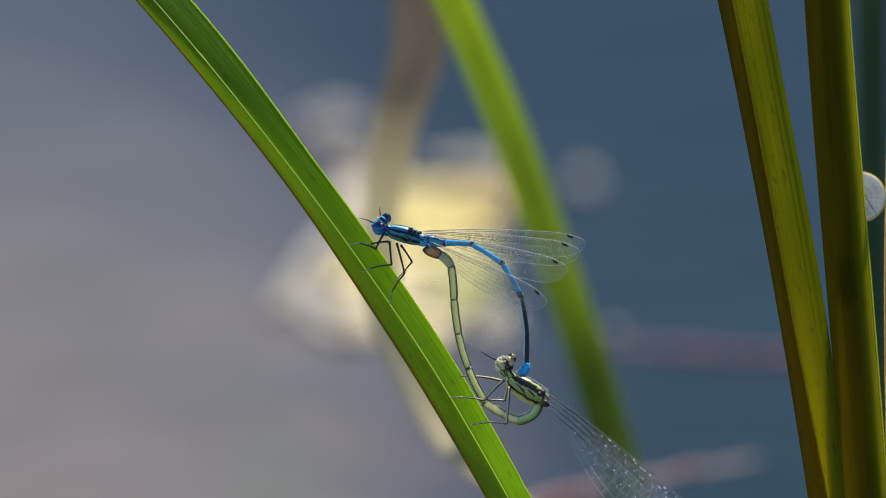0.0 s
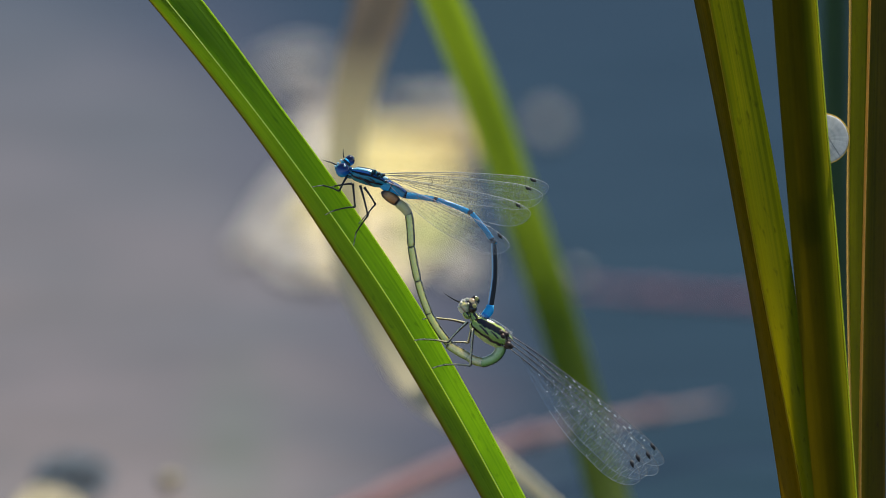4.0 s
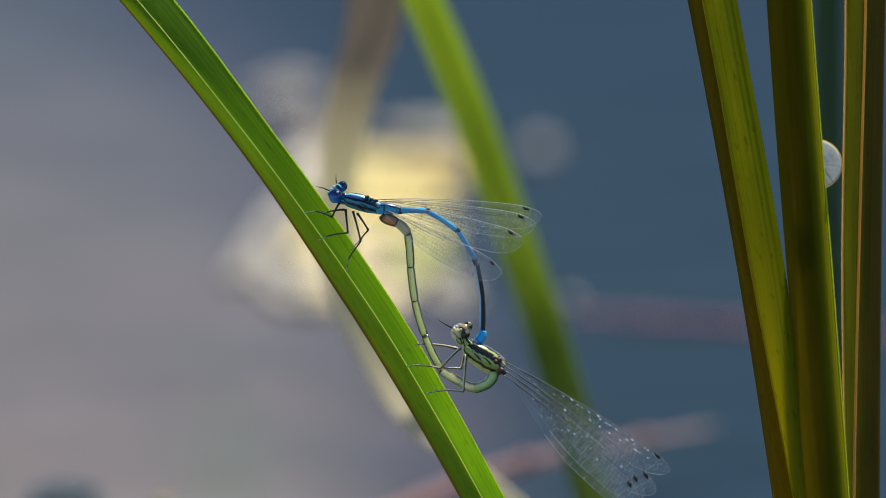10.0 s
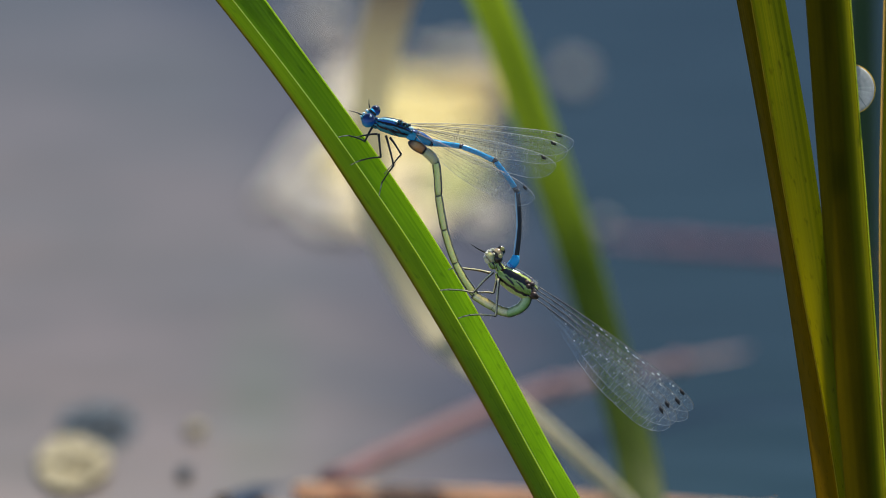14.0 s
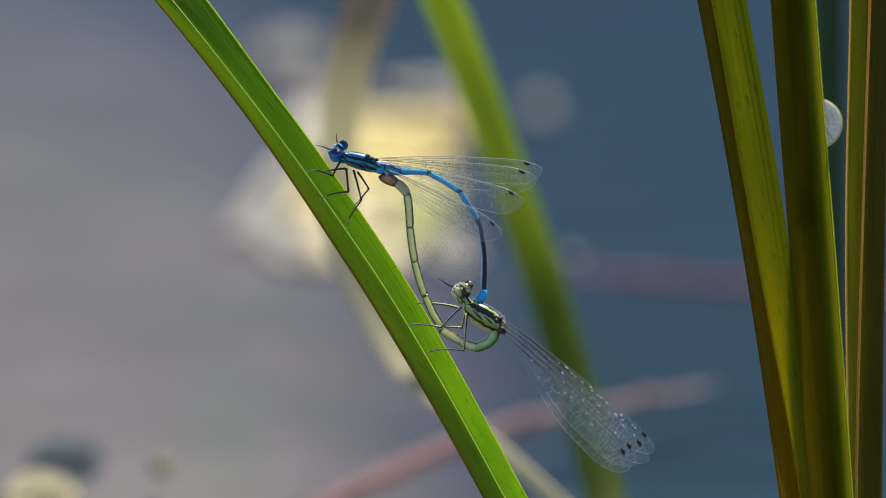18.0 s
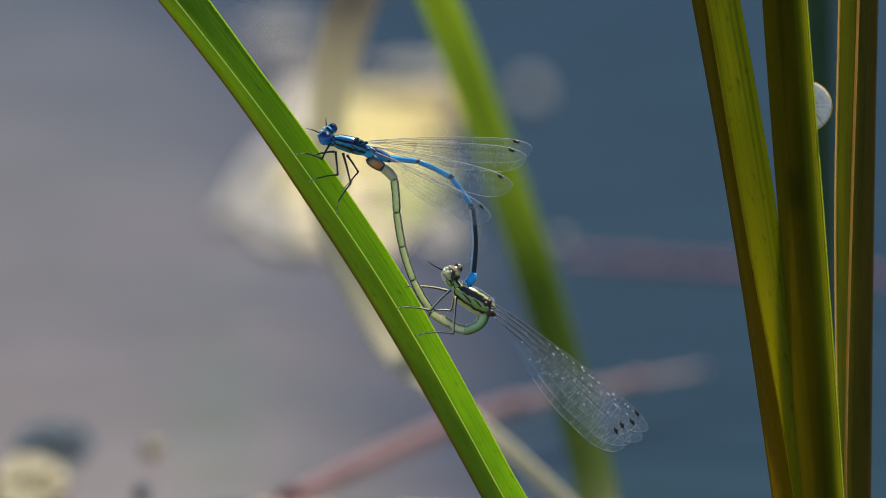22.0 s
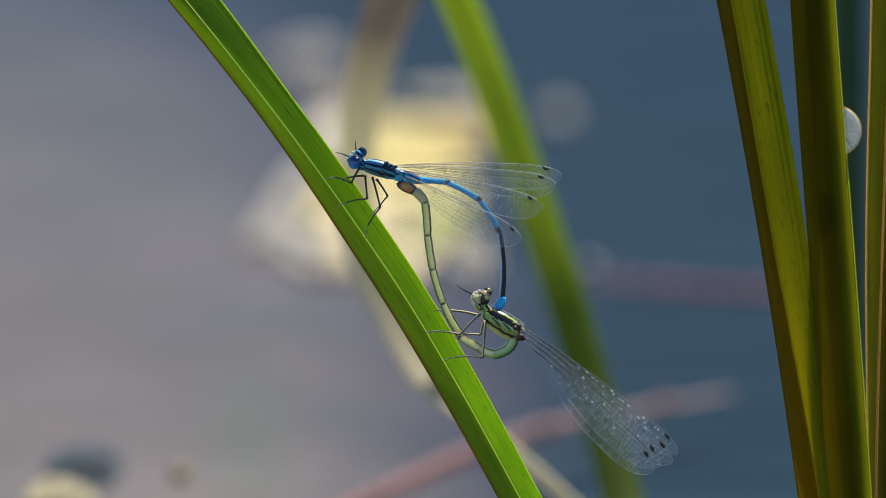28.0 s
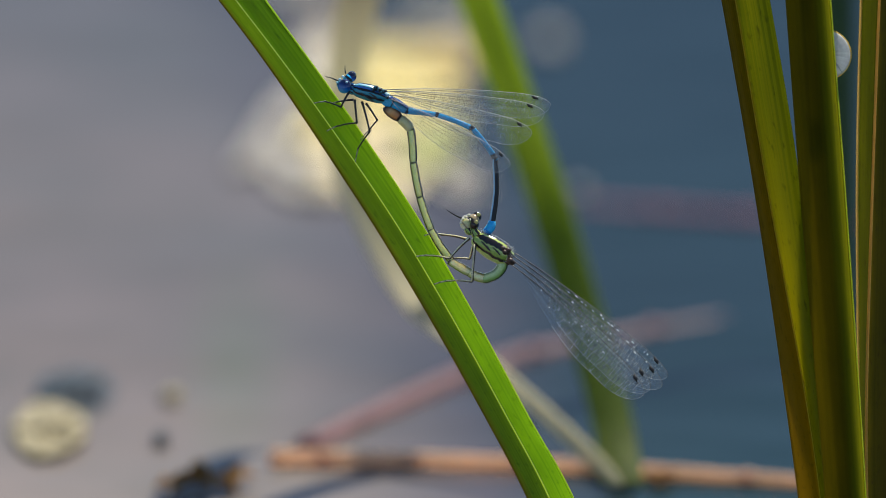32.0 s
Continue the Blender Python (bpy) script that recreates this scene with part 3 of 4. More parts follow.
    reflection_tint = mixed(t, reflection_tint, mixed(t, reflection_tint, (0.90, 1.03, 0.90), 1.0, "MULTIPLY"), ramp(t, near.outputs["Value"], [(0.1, (1, 1, 1)), (1.0, (0, 0, 0))]))
    t.links.new(mixed(t, reflection_tint, patch, 1.0, "MULTIPLY"), b.inputs["Base Color"])
    relief(t, b, speckle(t, c.outputs["Object"], 22.0, 2.0, (1, 2.2, 1)), 0.12, 0.004)
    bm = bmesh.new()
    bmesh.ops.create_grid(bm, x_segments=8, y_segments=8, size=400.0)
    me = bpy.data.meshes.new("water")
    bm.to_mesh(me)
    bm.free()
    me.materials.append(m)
    tagged(new("water", me), "still murky pond water with pale reflections painted in", "water", "", "structure")


pond()


def ground_thing(name, x, y, label, category, group="", turn=0.0):
    ob = new(name)
    ob.empty_display_size = 0.005
    ob.matrix_world = pose(x, y, 0.0, 0, 0, turn)
    return tagged(ob, label, category, group)


def afloat(x, y):
    """Where the line of sight through a place of the sheet meets the water, and how much larger a unit is there."""
    way = SHEET @ q(x, y) - EYE
    far_off = -EYE.z / way.z
    place = EYE + way * far_off
    return place.x, place.y, far_off


def pad(name, at, half, mat, label, turn=0.0, notch=0.5, lift=0.0004, curl=0.0006, group="floating leaves", seed=1, ragged=1.0):
    """A floating leaf behind a place of the sheet: an uneven disc with a notch, raised veins and a curled rim."""
    x, y, unit = afloat(*at)
    rx, ry = half[0] * U * unit, half[1] * U * unit / math.sin(radians(TILT))
    ob = ground_thing(name, x, y, label, "floating leaf", group, turn)
    rnd = random.Random(seed)
    bm = bmesh.new()
    layer = bm.loops.layers.uv.verify()
    n, k = 40, 6
    wob = [rnd.uniform(0, 6.28) for _ in range(4)]
    tops, lows = [], []
    for i in range(n):
        a = notch / 2 + (2 * math.pi - notch) * i / (n - 1)
        edge = 1 + ragged * (0.08 * math.sin(3 * a + wob[0]) + 0.07 * math.sin(5 * a + wob[1]) + 0.06 * math.sin(8 * a + wob[2]))
        top, low = [], []
        for j in range(k + 1):
            s = j / k
            z = lift + curl * s ** 3 * (0.6 + 0.4 * math.sin(2 * a + wob[3])) + 0.012 * rx * math.sin(9 * a) * s
            p = Vector((math.cos(a) * rx * edge * s, math.sin(a) * ry * edge * s, z))
            top.append(bm.verts.new(p))
            low.append(bm.verts.new(p - Vector((0, 0, 0.0004))))
        tops.append(top)
        lows.append(low)
    for i in range(n - 1):
        for j in range(k):
            for grid, flip in ((tops, False), (lows, True)):
                c = [(i, j), (i, j + 1), (i + 1, j + 1), (i + 1, j)]
                c = c[::-1] if flip else c
                f = bm.faces.new([grid[a][b] for a, b in c])
                for loop, (a, b) in zip(f.loops, c):
                    loop[layer].uv = (a / n, b / k)
        bm.faces.new((tops[i][k], lows[i][k], lows[i + 1][k], tops[i + 1][k]))
    bmesh.ops.remove_doubles(bm, verts=bm.verts, dist=1e-6)
    part("leaf_blade", bm, mat, ob)
    for i in range(5):
        a = notch / 2 + (2 * math.pi - notch) * (i + 0.5) / 5
        bm = bmesh.new()
        tube(bm, [Vector((math.cos(a) * rx * s, math.sin(a) * ry * s, lift + 0.0004 + curl * s ** 3 * 0.5)) for s in (0.05, 0.35, 0.65, 0.9)],
             [0.0005, 0.0004, 0.0003, 0.0002], 6)
        part("vein", bm, mat, ob)
    return ob


# floating leaves in the drift of scum behind the pair
pad("floating_leaf", (645, 266), (80, 34), pad_yellow, "yellowed floating leaf on the pond", 5, seed=1)
pad("floating_leaf", (735, 200), (88, 13), pad_pale, "bleached pale floating leaf on the pond", 0, seed=2)
pad("floating_leaf", (748, 268), (56, 29), pad_amber, "amber rotting floating leaf on the pond", 170, seed=3)
pad("floating_leaf", (690, 335), (95, 53), pad_yellow, "yellowed floating leaf on the pond", 12, seed=4)
pad("floating_leaf", (535, 272), (46, 48), pad_pale, "bleached pale floating leaf on the pond", 0, seed=31)
pad("floating_leaf", (485, 130), (62, 24), pad_grey, "grey wilted floating leaf on the pond", 0, seed=5)
pad("floating_leaf", (535, 205), (40, 16), pad_beige, "beige floating leaf on the pond", 6, seed=6)
pad("floating_leaf", (932, 228), (22, 17), pad_grey, "grey wilted floating leaf on the pond", 5, seed=7)
pad("floating_leaf", (448, 385), (32, 79), pad_grey, "grey wilted floating leaf on the pond", -12, seed=8)
pad("floating_leaf", (490, 468), (59, 48), pad_grey, "grey wilted floating leaf on the pond", 20, seed=9)
pad("floating_leaf", (604, 452), (92, 74), pad_straw, "straw-coloured floating leaf on the pond", 8, seed=10)
pad("floating_leaf", (728, 415), (50, 54), pad_lime, "yellow-green floating leaf on the pond", -8, seed=11)
pad("floating_leaf", (778, 480), (41, 29), pad_grey, "grey wilted floating leaf on the pond", 0, seed=12)
# the tiniest one stands in for a faint glint on the water
pad("floating_leaf", (987, 497), (6, 7), pad_pale, "bleached pale floating leaf on the pond", 30, seed=13)
pad("floating_leaf", (590, 345), (68, 69), pad_yellow, "yellowed floating leaf on the pond", -20, seed=14)
pad("floating_leaf", (48, 924), (66, 44), pad_dull, "dull yellow floating leaf lying on a dark one", 0, seed=21, lift=0.0006, notch=0.15, ragged=0.3)
pad("floating_leaf", (92, 852), (72, 42), pad_dark, "dark flat leaf shape on the pond", 0, seed=22, curl=0.0, lift=0.0001, notch=0.15, ragged=0.3)
pad("floating_leaf", (264, 860), (17, 9), pad_dull, "scrap of dull brown leaf on the pond", 0, seed=23)
pad("floating_leaf", (246, 938), (13, 9), pad_dark, "dark wet scrap of leaf on the pond", 0, seed=24)


def bead(name, x, y, r, label):
    ob = ground_thing(name, x, y, label, "bubble", "bubbles on the water")
    bm = bmesh.new()
    blob(bm, Vector((0, 0, r * 0.6)), (0, 0, 1), (r, r, r), 16, 24, face=(0, -1, 0))
    part("skin", bm, bubble, ob)
    return ob


bubble, bt, bb = material("bubble_skin", (0.75, 0.78, 0.8), 0.16, 0.0, 1.0)
bead("bubble", 0.0183, 0.0217, 0.0004, "bright bubble glinting beside the reed's foot")


def stem(name, points, radius, mat, label, nodes=4, group="drifting stems"):
    """A stem that lies on the water behind places of the sheet, with swollen joints."""
    points = [(*afloat(x, y)[:2], z) for x, y, z in points]
    x0, y0 = points[0][0], points[0][1]
    ob = ground_thing(name, x0, y0, label, "plant stem", group)
    line = smooth_line([(x - x0, y - y0, z) for x, y, z in points], 40)
    bm = bmesh.new()
    tube(bm, line, [radius * (1 - 0.3 * i / 39) * (1 + 0.04 * math.sin(i * 1.9)) for i in range(40)], 10, face=(0, 0, 1))
    part("stalk", bm, mat, ob)
    for i in range(nodes):
        c = line[4 + i * 30 // max(1, nodes - 1)]
        bm = bmesh.new()
        d = line[5 + i * 30 // max(1, nodes - 1)] - c
        blob(bm, c, d, (radius * 1.1, radius * 1.08, radius * 1.06), 6, 10)
        part("joint", bm, mat, ob)
    return ob


stem("plant_stem", [(985, 512, -0.0018), (1200, 530, -0.0010), (1640, 560, -0.0009)], 0.0021, stem_wet, "reddish water-plant stem lying on the pond")
stem("plant_stem", [(500, 948, -0.0002), (766, 826, -0.0003), (934, 772, -0.0005), (1242, 712, -0.0012)], 0.0019, stem_pink, "reddish water-plant stem lying on the pond")
stem("plant_stem", [(440, 974, 0.001), (900, 985, 0.0009), (1420, 1012, 0.0004)], 0.0010, stem_orange, "pale orange plant stem lying on the pond", 5)


def tuft(x, y, size, seed):
    """A knot of rotting rusty leaves."""
    rnd = random.Random(seed)
    ob = ground_thing("rotting_leaf_tuft", x, y, "rust-brown tuft of rotting leaves on the water", "dead leaves", "rotting tufts")
    for i in range(7):
        a = rnd.uniform(0, 6.28)
        d = Vector((math.cos(a), math.sin(a), 0)) * size * rnd.uniform(0.5, 1.0)
        bm = bmesh.new()
        line = smooth_line([(0, 0, 0.0004), d * 0.5 + Vector((0, 0, size * rnd.uniform(0.25, 0.6))), d + Vector((0, 0, size * rnd.uniform(0.05, 0.4)))], 9)
        tube(bm, line, [size * 0.16 * math.sin(math.pi * (0.12 + 0.84 * s / 8)) for s in range(9)], 8, 0.3)
        part("leaflet", bm, rust, ob)


for at, size, seed in (((314, 1016), 0.0050, 3), ((362, 1020), 0.0048, 6), ((282, 1022), 0.0046, 9), ((1052, 1004), 0.0034, 4), ((1130, 1006), 0.0030, 5)):
    tuft(*afloat(*at)[:2], size, seed)

# ---- reeds ----
def far(rows):
    """Rows drawn on the sheet, spread to their true size at their depth."""
    out = []
    for y, a, b, c, z in rows:
        s = 1 - z / 1000 / REACH
        out.append((441 + (y - 441) * s, 784 + (a - 784) * s, 784 + (b - 784) * s, 784 + (c - 784) * s, z))
    return out


def plain(rows, half, fold=0.0):
    """Rows of y, middle and depth for a blade of one width."""
    return far([(y, x - half, x + fold * half, x + half, z) for y, x, z in rows])


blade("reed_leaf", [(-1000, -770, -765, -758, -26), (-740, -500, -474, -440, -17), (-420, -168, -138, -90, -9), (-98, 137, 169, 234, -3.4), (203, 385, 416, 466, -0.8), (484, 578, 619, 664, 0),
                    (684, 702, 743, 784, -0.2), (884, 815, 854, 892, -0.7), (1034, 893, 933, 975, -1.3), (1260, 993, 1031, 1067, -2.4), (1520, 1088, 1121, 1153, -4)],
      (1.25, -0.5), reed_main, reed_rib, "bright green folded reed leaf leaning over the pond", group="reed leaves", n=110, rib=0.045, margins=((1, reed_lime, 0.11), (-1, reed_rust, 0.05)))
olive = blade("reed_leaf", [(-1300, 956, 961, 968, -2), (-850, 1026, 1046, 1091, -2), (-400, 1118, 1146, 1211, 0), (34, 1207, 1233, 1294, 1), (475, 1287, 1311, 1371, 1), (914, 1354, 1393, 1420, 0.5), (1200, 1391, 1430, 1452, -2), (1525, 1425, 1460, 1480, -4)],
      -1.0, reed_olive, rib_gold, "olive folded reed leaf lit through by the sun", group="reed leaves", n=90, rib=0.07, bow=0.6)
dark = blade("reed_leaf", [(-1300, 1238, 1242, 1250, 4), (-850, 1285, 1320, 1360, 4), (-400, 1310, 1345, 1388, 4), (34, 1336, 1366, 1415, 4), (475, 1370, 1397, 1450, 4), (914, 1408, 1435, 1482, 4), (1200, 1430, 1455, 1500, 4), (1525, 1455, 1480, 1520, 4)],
      1.9, reed_dark, reed_olive, "dark green rounded reed leaf, its sunlit rim painted in", group="reed leaves", n=90, rib=0.0, margins=((1, reed_rim_light, 0.10),), roll=3.0)
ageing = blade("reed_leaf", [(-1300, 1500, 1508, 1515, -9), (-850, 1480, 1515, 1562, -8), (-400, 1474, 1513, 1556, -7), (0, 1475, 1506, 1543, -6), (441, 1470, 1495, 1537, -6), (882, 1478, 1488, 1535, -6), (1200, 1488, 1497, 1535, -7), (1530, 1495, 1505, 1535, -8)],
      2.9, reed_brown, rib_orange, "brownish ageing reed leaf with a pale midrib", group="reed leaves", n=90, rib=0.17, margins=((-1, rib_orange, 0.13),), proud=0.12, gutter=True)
blade("reed_leaf", plain([(-520, 498, -44), (-400, 553, -54), (-240, 632, -66), (-98, 700, -75), (130, 798, -84), (430, 905, -88), (650, 974, -85), (880, 1040, -75), (1016, 1064, -65)], 37, -0.2),
      0.3, reed_soft, reed_soft, "green reed leaf standing behind in the pond", group="reed leaves", n=80, rib=0.2)
blade("dead_reed_leaf", far([(y, x - h, x + 0.1 * h, x + h, z) for y, x, h, z in ((-190, 646, 54, -84), (0, 636, 50, -87), (100, 607, 43, -88.5), (200, 584, 37, -90), (300, 572, 33, -91), (400, 573, 31, -91),
                                                                              (490, 592, 32, -89), (580, 636, 34, -86), (650, 676, 35, -82.5), (715, 722, 32, -77.5), (775, 795, 26, -73.5),
                                                                              (838, 872, 22, -70), (905, 947, 21, -67.5), (970, 1016, 19, -66), (1012, 1052, 14, -65))]),
      0.1, reed_dead, reed_dead, "bleached dead reed leaf arching down to the water", group="dead reed leaves", n=80, rib=0.1, bow=0.3, under=reed_bleached)
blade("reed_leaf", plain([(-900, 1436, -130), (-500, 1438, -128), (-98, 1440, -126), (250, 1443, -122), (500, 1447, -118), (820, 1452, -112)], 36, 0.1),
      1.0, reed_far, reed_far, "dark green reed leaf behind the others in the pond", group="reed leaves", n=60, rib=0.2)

# a blurred lens glint, built as a solid disc with rim and streaks
petal = thing("glint_disc", q(1421, 250, 2.6), "round pale disc imitating a blurred glint behind a reed leaf", "petal")
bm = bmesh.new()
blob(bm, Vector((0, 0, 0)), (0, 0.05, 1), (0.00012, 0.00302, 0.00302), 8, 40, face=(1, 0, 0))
part("disc_face", bm, disc_white, petal)
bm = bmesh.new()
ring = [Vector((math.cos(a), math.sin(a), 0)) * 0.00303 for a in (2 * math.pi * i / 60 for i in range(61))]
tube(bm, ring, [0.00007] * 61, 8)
part("disc_rim", bm, disc_gold, petal, "thin yellow rim")
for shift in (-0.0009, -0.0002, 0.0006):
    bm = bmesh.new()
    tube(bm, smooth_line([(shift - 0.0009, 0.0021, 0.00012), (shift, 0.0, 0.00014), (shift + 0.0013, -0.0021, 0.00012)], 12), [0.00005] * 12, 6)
    part("vein", bm, disc_grey, petal)


# ---- damselflies ----
def limb(parent, name, joints, radii, mat, foot_mat, label=""):
    """A leg: thigh, shin with bristles, and a clawed foot."""
    base = BASE[parent.name]
    pts = [q(*j) - Vector(base) for j in joints]
    names = ("femur", "tibia", "tarsus")
    leg = None
    for i in range(3):
        bm = bmesh.new()
        a, b = pts[i], pts[i + 1]
        mid = (a + b) / 2 + Vector((0, 1, 0)) * (b - a).length * 0.03
        line = smooth_line([a, mid, b], 7)
        r0, r1 = radii[i] * 0.001, radii[i + 1] * 0.001
        tube(bm, line, [r0 + (r1 - r0) * s / 6 + (0.25 * r0 if s in (0, 6) else 0) for s in range(7)], 8)
        if i == 0:
            leg = part(name, bm, mat, parent, label)
        else:
            part(names[i], bm, foot_mat if i == 2 else mat, leg)
        if i == 1:
            side = (b - a).normalized().cross(Vector((0, 0, 1)))
            for s in range(5):
                p = a + (b - a) * (0.15 + 0.16 * s)
                bm = bmesh.new()
                way = (side * (1 if s % 2 else -1) + (b - a).normalized() * 0.7).normalized()
                tube(bm, [p, p + way * 0.00045], [0.00002, 0.000006], 5)
                part("bristle", bm, mat, leg)
    return leg


def wing(parent, root, tip, z0, z1, width, skin, seed, lower=1.0, label="", droop=0.0, edge=None, stalk=0.05):
    """A stalked net-veined wing from root to tip: skin, veins and a dark cell near the tip. Its own space lies at the root."""
    base = BASE[parent.name]
    a, b = q(root[0], root[1], z0) - base, q(tip[0], tip[1], z1) - base
    d = b - a
    size = d.length
    x = d.normalized()
    y = Vector((0, 0, 1)).cross(x).normalized() * -lower
    z = x.cross(y)
    width = width * U

    def chord(s):
        grow = 0.06 + 0.94 * (1 - (1 - max(0.0, min(1.0, (s - stalk) / 0.55))) ** 1.7)
        end = 1.0 if s < 0.80 else math.sqrt(max(0.0, 1 - ((s - 0.80) / 0.2) ** 2))
        return width * grow * end

    def upper(s):
        rise = 0.34 * width * min(1.0, s / 0.75) * (2 - min(1.0, s / 0.75))
        return rise if s < 0.80 else rise - 0.34 * (width - chord(s))

    def under(s):
        return upper(s) - chord(s)

    def place(s, v):
        """s along the wing, v from its front edge to its hind edge."""
        h = upper(s) + (under(s) - upper(s)) * v
        pleat = 0.00005 * math.sin(v * 19) - droop * 0.001 * s * s - 0.0002 * v * v
        return x * (s * size) - y * h + z * pleat

    ob = new("wing")
    ob.parent = parent
    ob.matrix_local = Matrix.Translation(a)
    if label:
        ob["label"] = label
    bm = bmesh.new()
    layer = bm.loops.layers.uv.verify()
    n, k = 40, 8
    grid = [[bm.verts.new(place(1 - (1 - i / n) ** 1.9, j / k)) for j in range(k + 1)] for i in range(n + 1)]
    for i in range(n):
        for j in range(k):
            c = [(i, j), (i + 1, j), (i + 1, j + 1), (i, j + 1)]
            f = bm.faces.new([grid[p][r] for p, r in c])
            for loop, (p, r) in zip(f.loops, c):
                loop[layer].uv = (r / k, p / n)
    part("wing_membrane", bm, skin, ob)
    rnd = random.Random(seed)
    # long veins
    for v, s0, s1, r in ((0.0, 0.0, 1.0, 0.042), (0.10, 0.0, 0.97, 0.024), (0.22, 0.04, 0.98, 0.022), (0.36, 0.20, 0.97, 0.016),
                         (0.50, 0.10, 0.95, 0.016), (0.66, 0.30, 0.92, 0.013), (0.82, 0.12, 0.85, 0.014), (1.0, 0.4 if edge else 0.06, 1.0, 0.026)):
        bm = bmesh.new()
        pts = [place(s0 + (s1 - s0) * (1 - (1 - i / 36) ** 1.9), v) + z * 0.00002 for i in range(37)]
        tube(bm, pts, [r * (0.0013 if edge else 0.001) * (1 - 0.45 * i / 36) for i in range(37)], 5)
        part("vein", bm, (edge or vein_mid) if v == 0.0 else vein_mid if v == 1.0 else vein_deep if edge else vein_dark, ob)
    # cross veins
    bm, bright, faint = bmesh.new(), bmesh.new(), bmesh.new()
    lanes = (0.0, 0.10, 0.22, 0.36, 0.50, 0.66, 0.82, 1.0)
    for lane in range(7):
        s = 0.16 + 0.05 * lane + rnd.uniform(0, 0.02)
        while s < 0.95:
            p0, p1 = place(s, lanes[lane]), place(s + rnd.uniform(-0.004, 0.004), lanes[lane + 1])
            if (p1 - p0).length > 0.00008:
                draw = rnd.random()
                tube_lite(bright if (lane < 1 and not edge) or draw < (0.07 if edge else 0.16) else faint if edge and draw < 0.55 else bm, p0, p1, (0.000030 if edge else 0.000020) if lane < 1 else 0.000029 if edge else 0.000012)
            s += rnd.uniform(0.020, 0.030)
    part("cross_vein_net", bm, vein_deep if edge else vein_dark, ob)["kind"] = "stuff"
    if edge:
        part("cross_vein_net", faint, vein_mid, ob, "faint brownish cross veins")["kind"] = "stuff"
        # white flakes imitate sun glints along the front edge, a few elsewhere
        sparks = bmesh.new()
        s = 0.30
        while s < 0.93:
            step = rnd.uniform(0.008, 0.018)
            if rnd.random() < ((0.55 if s < 0.5 else 0.88) if seed == 21 else 0.08):
                v = rnd.choice((0.06, 0.12, 0.12, 0.13, 0.24, 0.40))
                flake(sparks, place(s, v), place(s + step, v + 0.02), rnd.uniform(0.00006, 0.00022) * (1 - v))
            s += step + rnd.choice((0.004, 0.006, 0.010, 0.030))
        for _ in range(3):
            s, v = rnd.uniform(0.12, 0.95), rnd.uniform(0.1, 0.95)
            flake(sparks, place(s, v), place(s + rnd.uniform(0.003, 0.010), v + 0.02), rnd.uniform(0.00003, 0.00007))
        bm = bmesh.new()
        tube(bm, [place(0.42 * i / 12, 0.08 + 0.02 * (i % 2)) for i in range(13)], [0.000045 * (1 - 0.5 * i / 12) for i in range(13)], 6)
        part("wing_stalk", bm, vein_deep, ob)
        part("glint_net", sparks, vein_glint, ob, "white flakes imitating glints of the wing's front edge")["kind"] = "stuff"
    else:
        faint.free()
    # pale colour stands in for the sun that these veins catch
    part("cross_vein_net", bright, vein_pale, ob, "cross veins painted pale as sunlit")["kind"] = "stuff"
    bm = bmesh.new()
    tube(bm, [place(0.30, 0.04), place(0.315, 0.3), place(0.31, 0.62)], [0.000026, 0.000026, 0.000014], 6)
    part("nodus", bm, vein_dark, ob)
    bm = bmesh.new()
    c = [place(0.885, 0.02), place(0.917, 0.02), place(0.928, 0.15), place(0.896, 0.15)]
    top = [bm.verts.new(p + z * 0.00005) for p in c]
    low = [bm.verts.new(p - z * 0.00005) for p in c]
    bm.faces.new(top)
    bm.faces.new(low[::-1])
    for i in range(4):
        bm.faces.new((top[i], low[i], low[(i + 1) % 4], top[(i + 1) % 4]))
    bmesh.ops.recalc_face_normals(bm, faces=bm.faces)
    part("pterostigma", bm, stigma, ob, "dark brown wing cell")
    return ob


def flake(bm, a, b, wide):
    """A small flake from a to b, turned to the sky, that imitates a sun glint."""
    along = (b - a).normalized()
    up = Vector((0.23, 0.76, 0.61)).normalized()
    side = up.cross(along).normalized() * wide
    thick = up * 0.000012
    low = [bm.verts.new(v - thick) for v in (a - side, b - side * 0.6, b + side * 0.6, a + side)]
    top = [bm.verts.new(v.co + thick * 2) for v in low]
    bm.faces.new(top)
    bm.faces.new(low[::-1])
    for i in range(4):
        bm.faces.new((low[i], low[(i + 1) % 4], top[(i + 1) % 4], top[i]))


def tube_lite(bm, a, b, r):
    """A thin three-sided rod."""
    t = (b - a).normalized()
    u = t.cross(Vector((0, 0, 1))).normalized()
    w = t.cross(u)
    ends = []
    for p in (a, b):
        ends.append([bm.verts.new(p + (u * math.cos(x) + w * math.sin(x)) * r) for x in (0, 2.094, 4.189)])
    for i in range(3):
        bm.faces.new((ends[0][i], ends[0][(i + 1) % 3], ends[1][(i + 1) % 3], ends[1][i]))


def insect(name, x, y, z, label, group=""):
    ob = thing(name, q(x, y, z), label, "damselfly", group)
    BASE[ob.name] = q(x, y, z)
    return ob


def soft(parent, name, points, radii, mat, label="", sides=14, n=12, flat=1.0):
    """A rounded part along sheet places, radii in units."""
    base = BASE[parent.name]
    line = smooth_line([q(*p) - base for p in points], n)
    knots = [i / (len(radii) - 1) for i in range(len(radii))]
    rad = [float(np.interp(i / (n - 1), knots, radii)) * U for i in range(n)]
    bm = bmesh.new()
    tube(bm, line, rad, sides, flat)
    return part(name, bm, mat, parent, label)


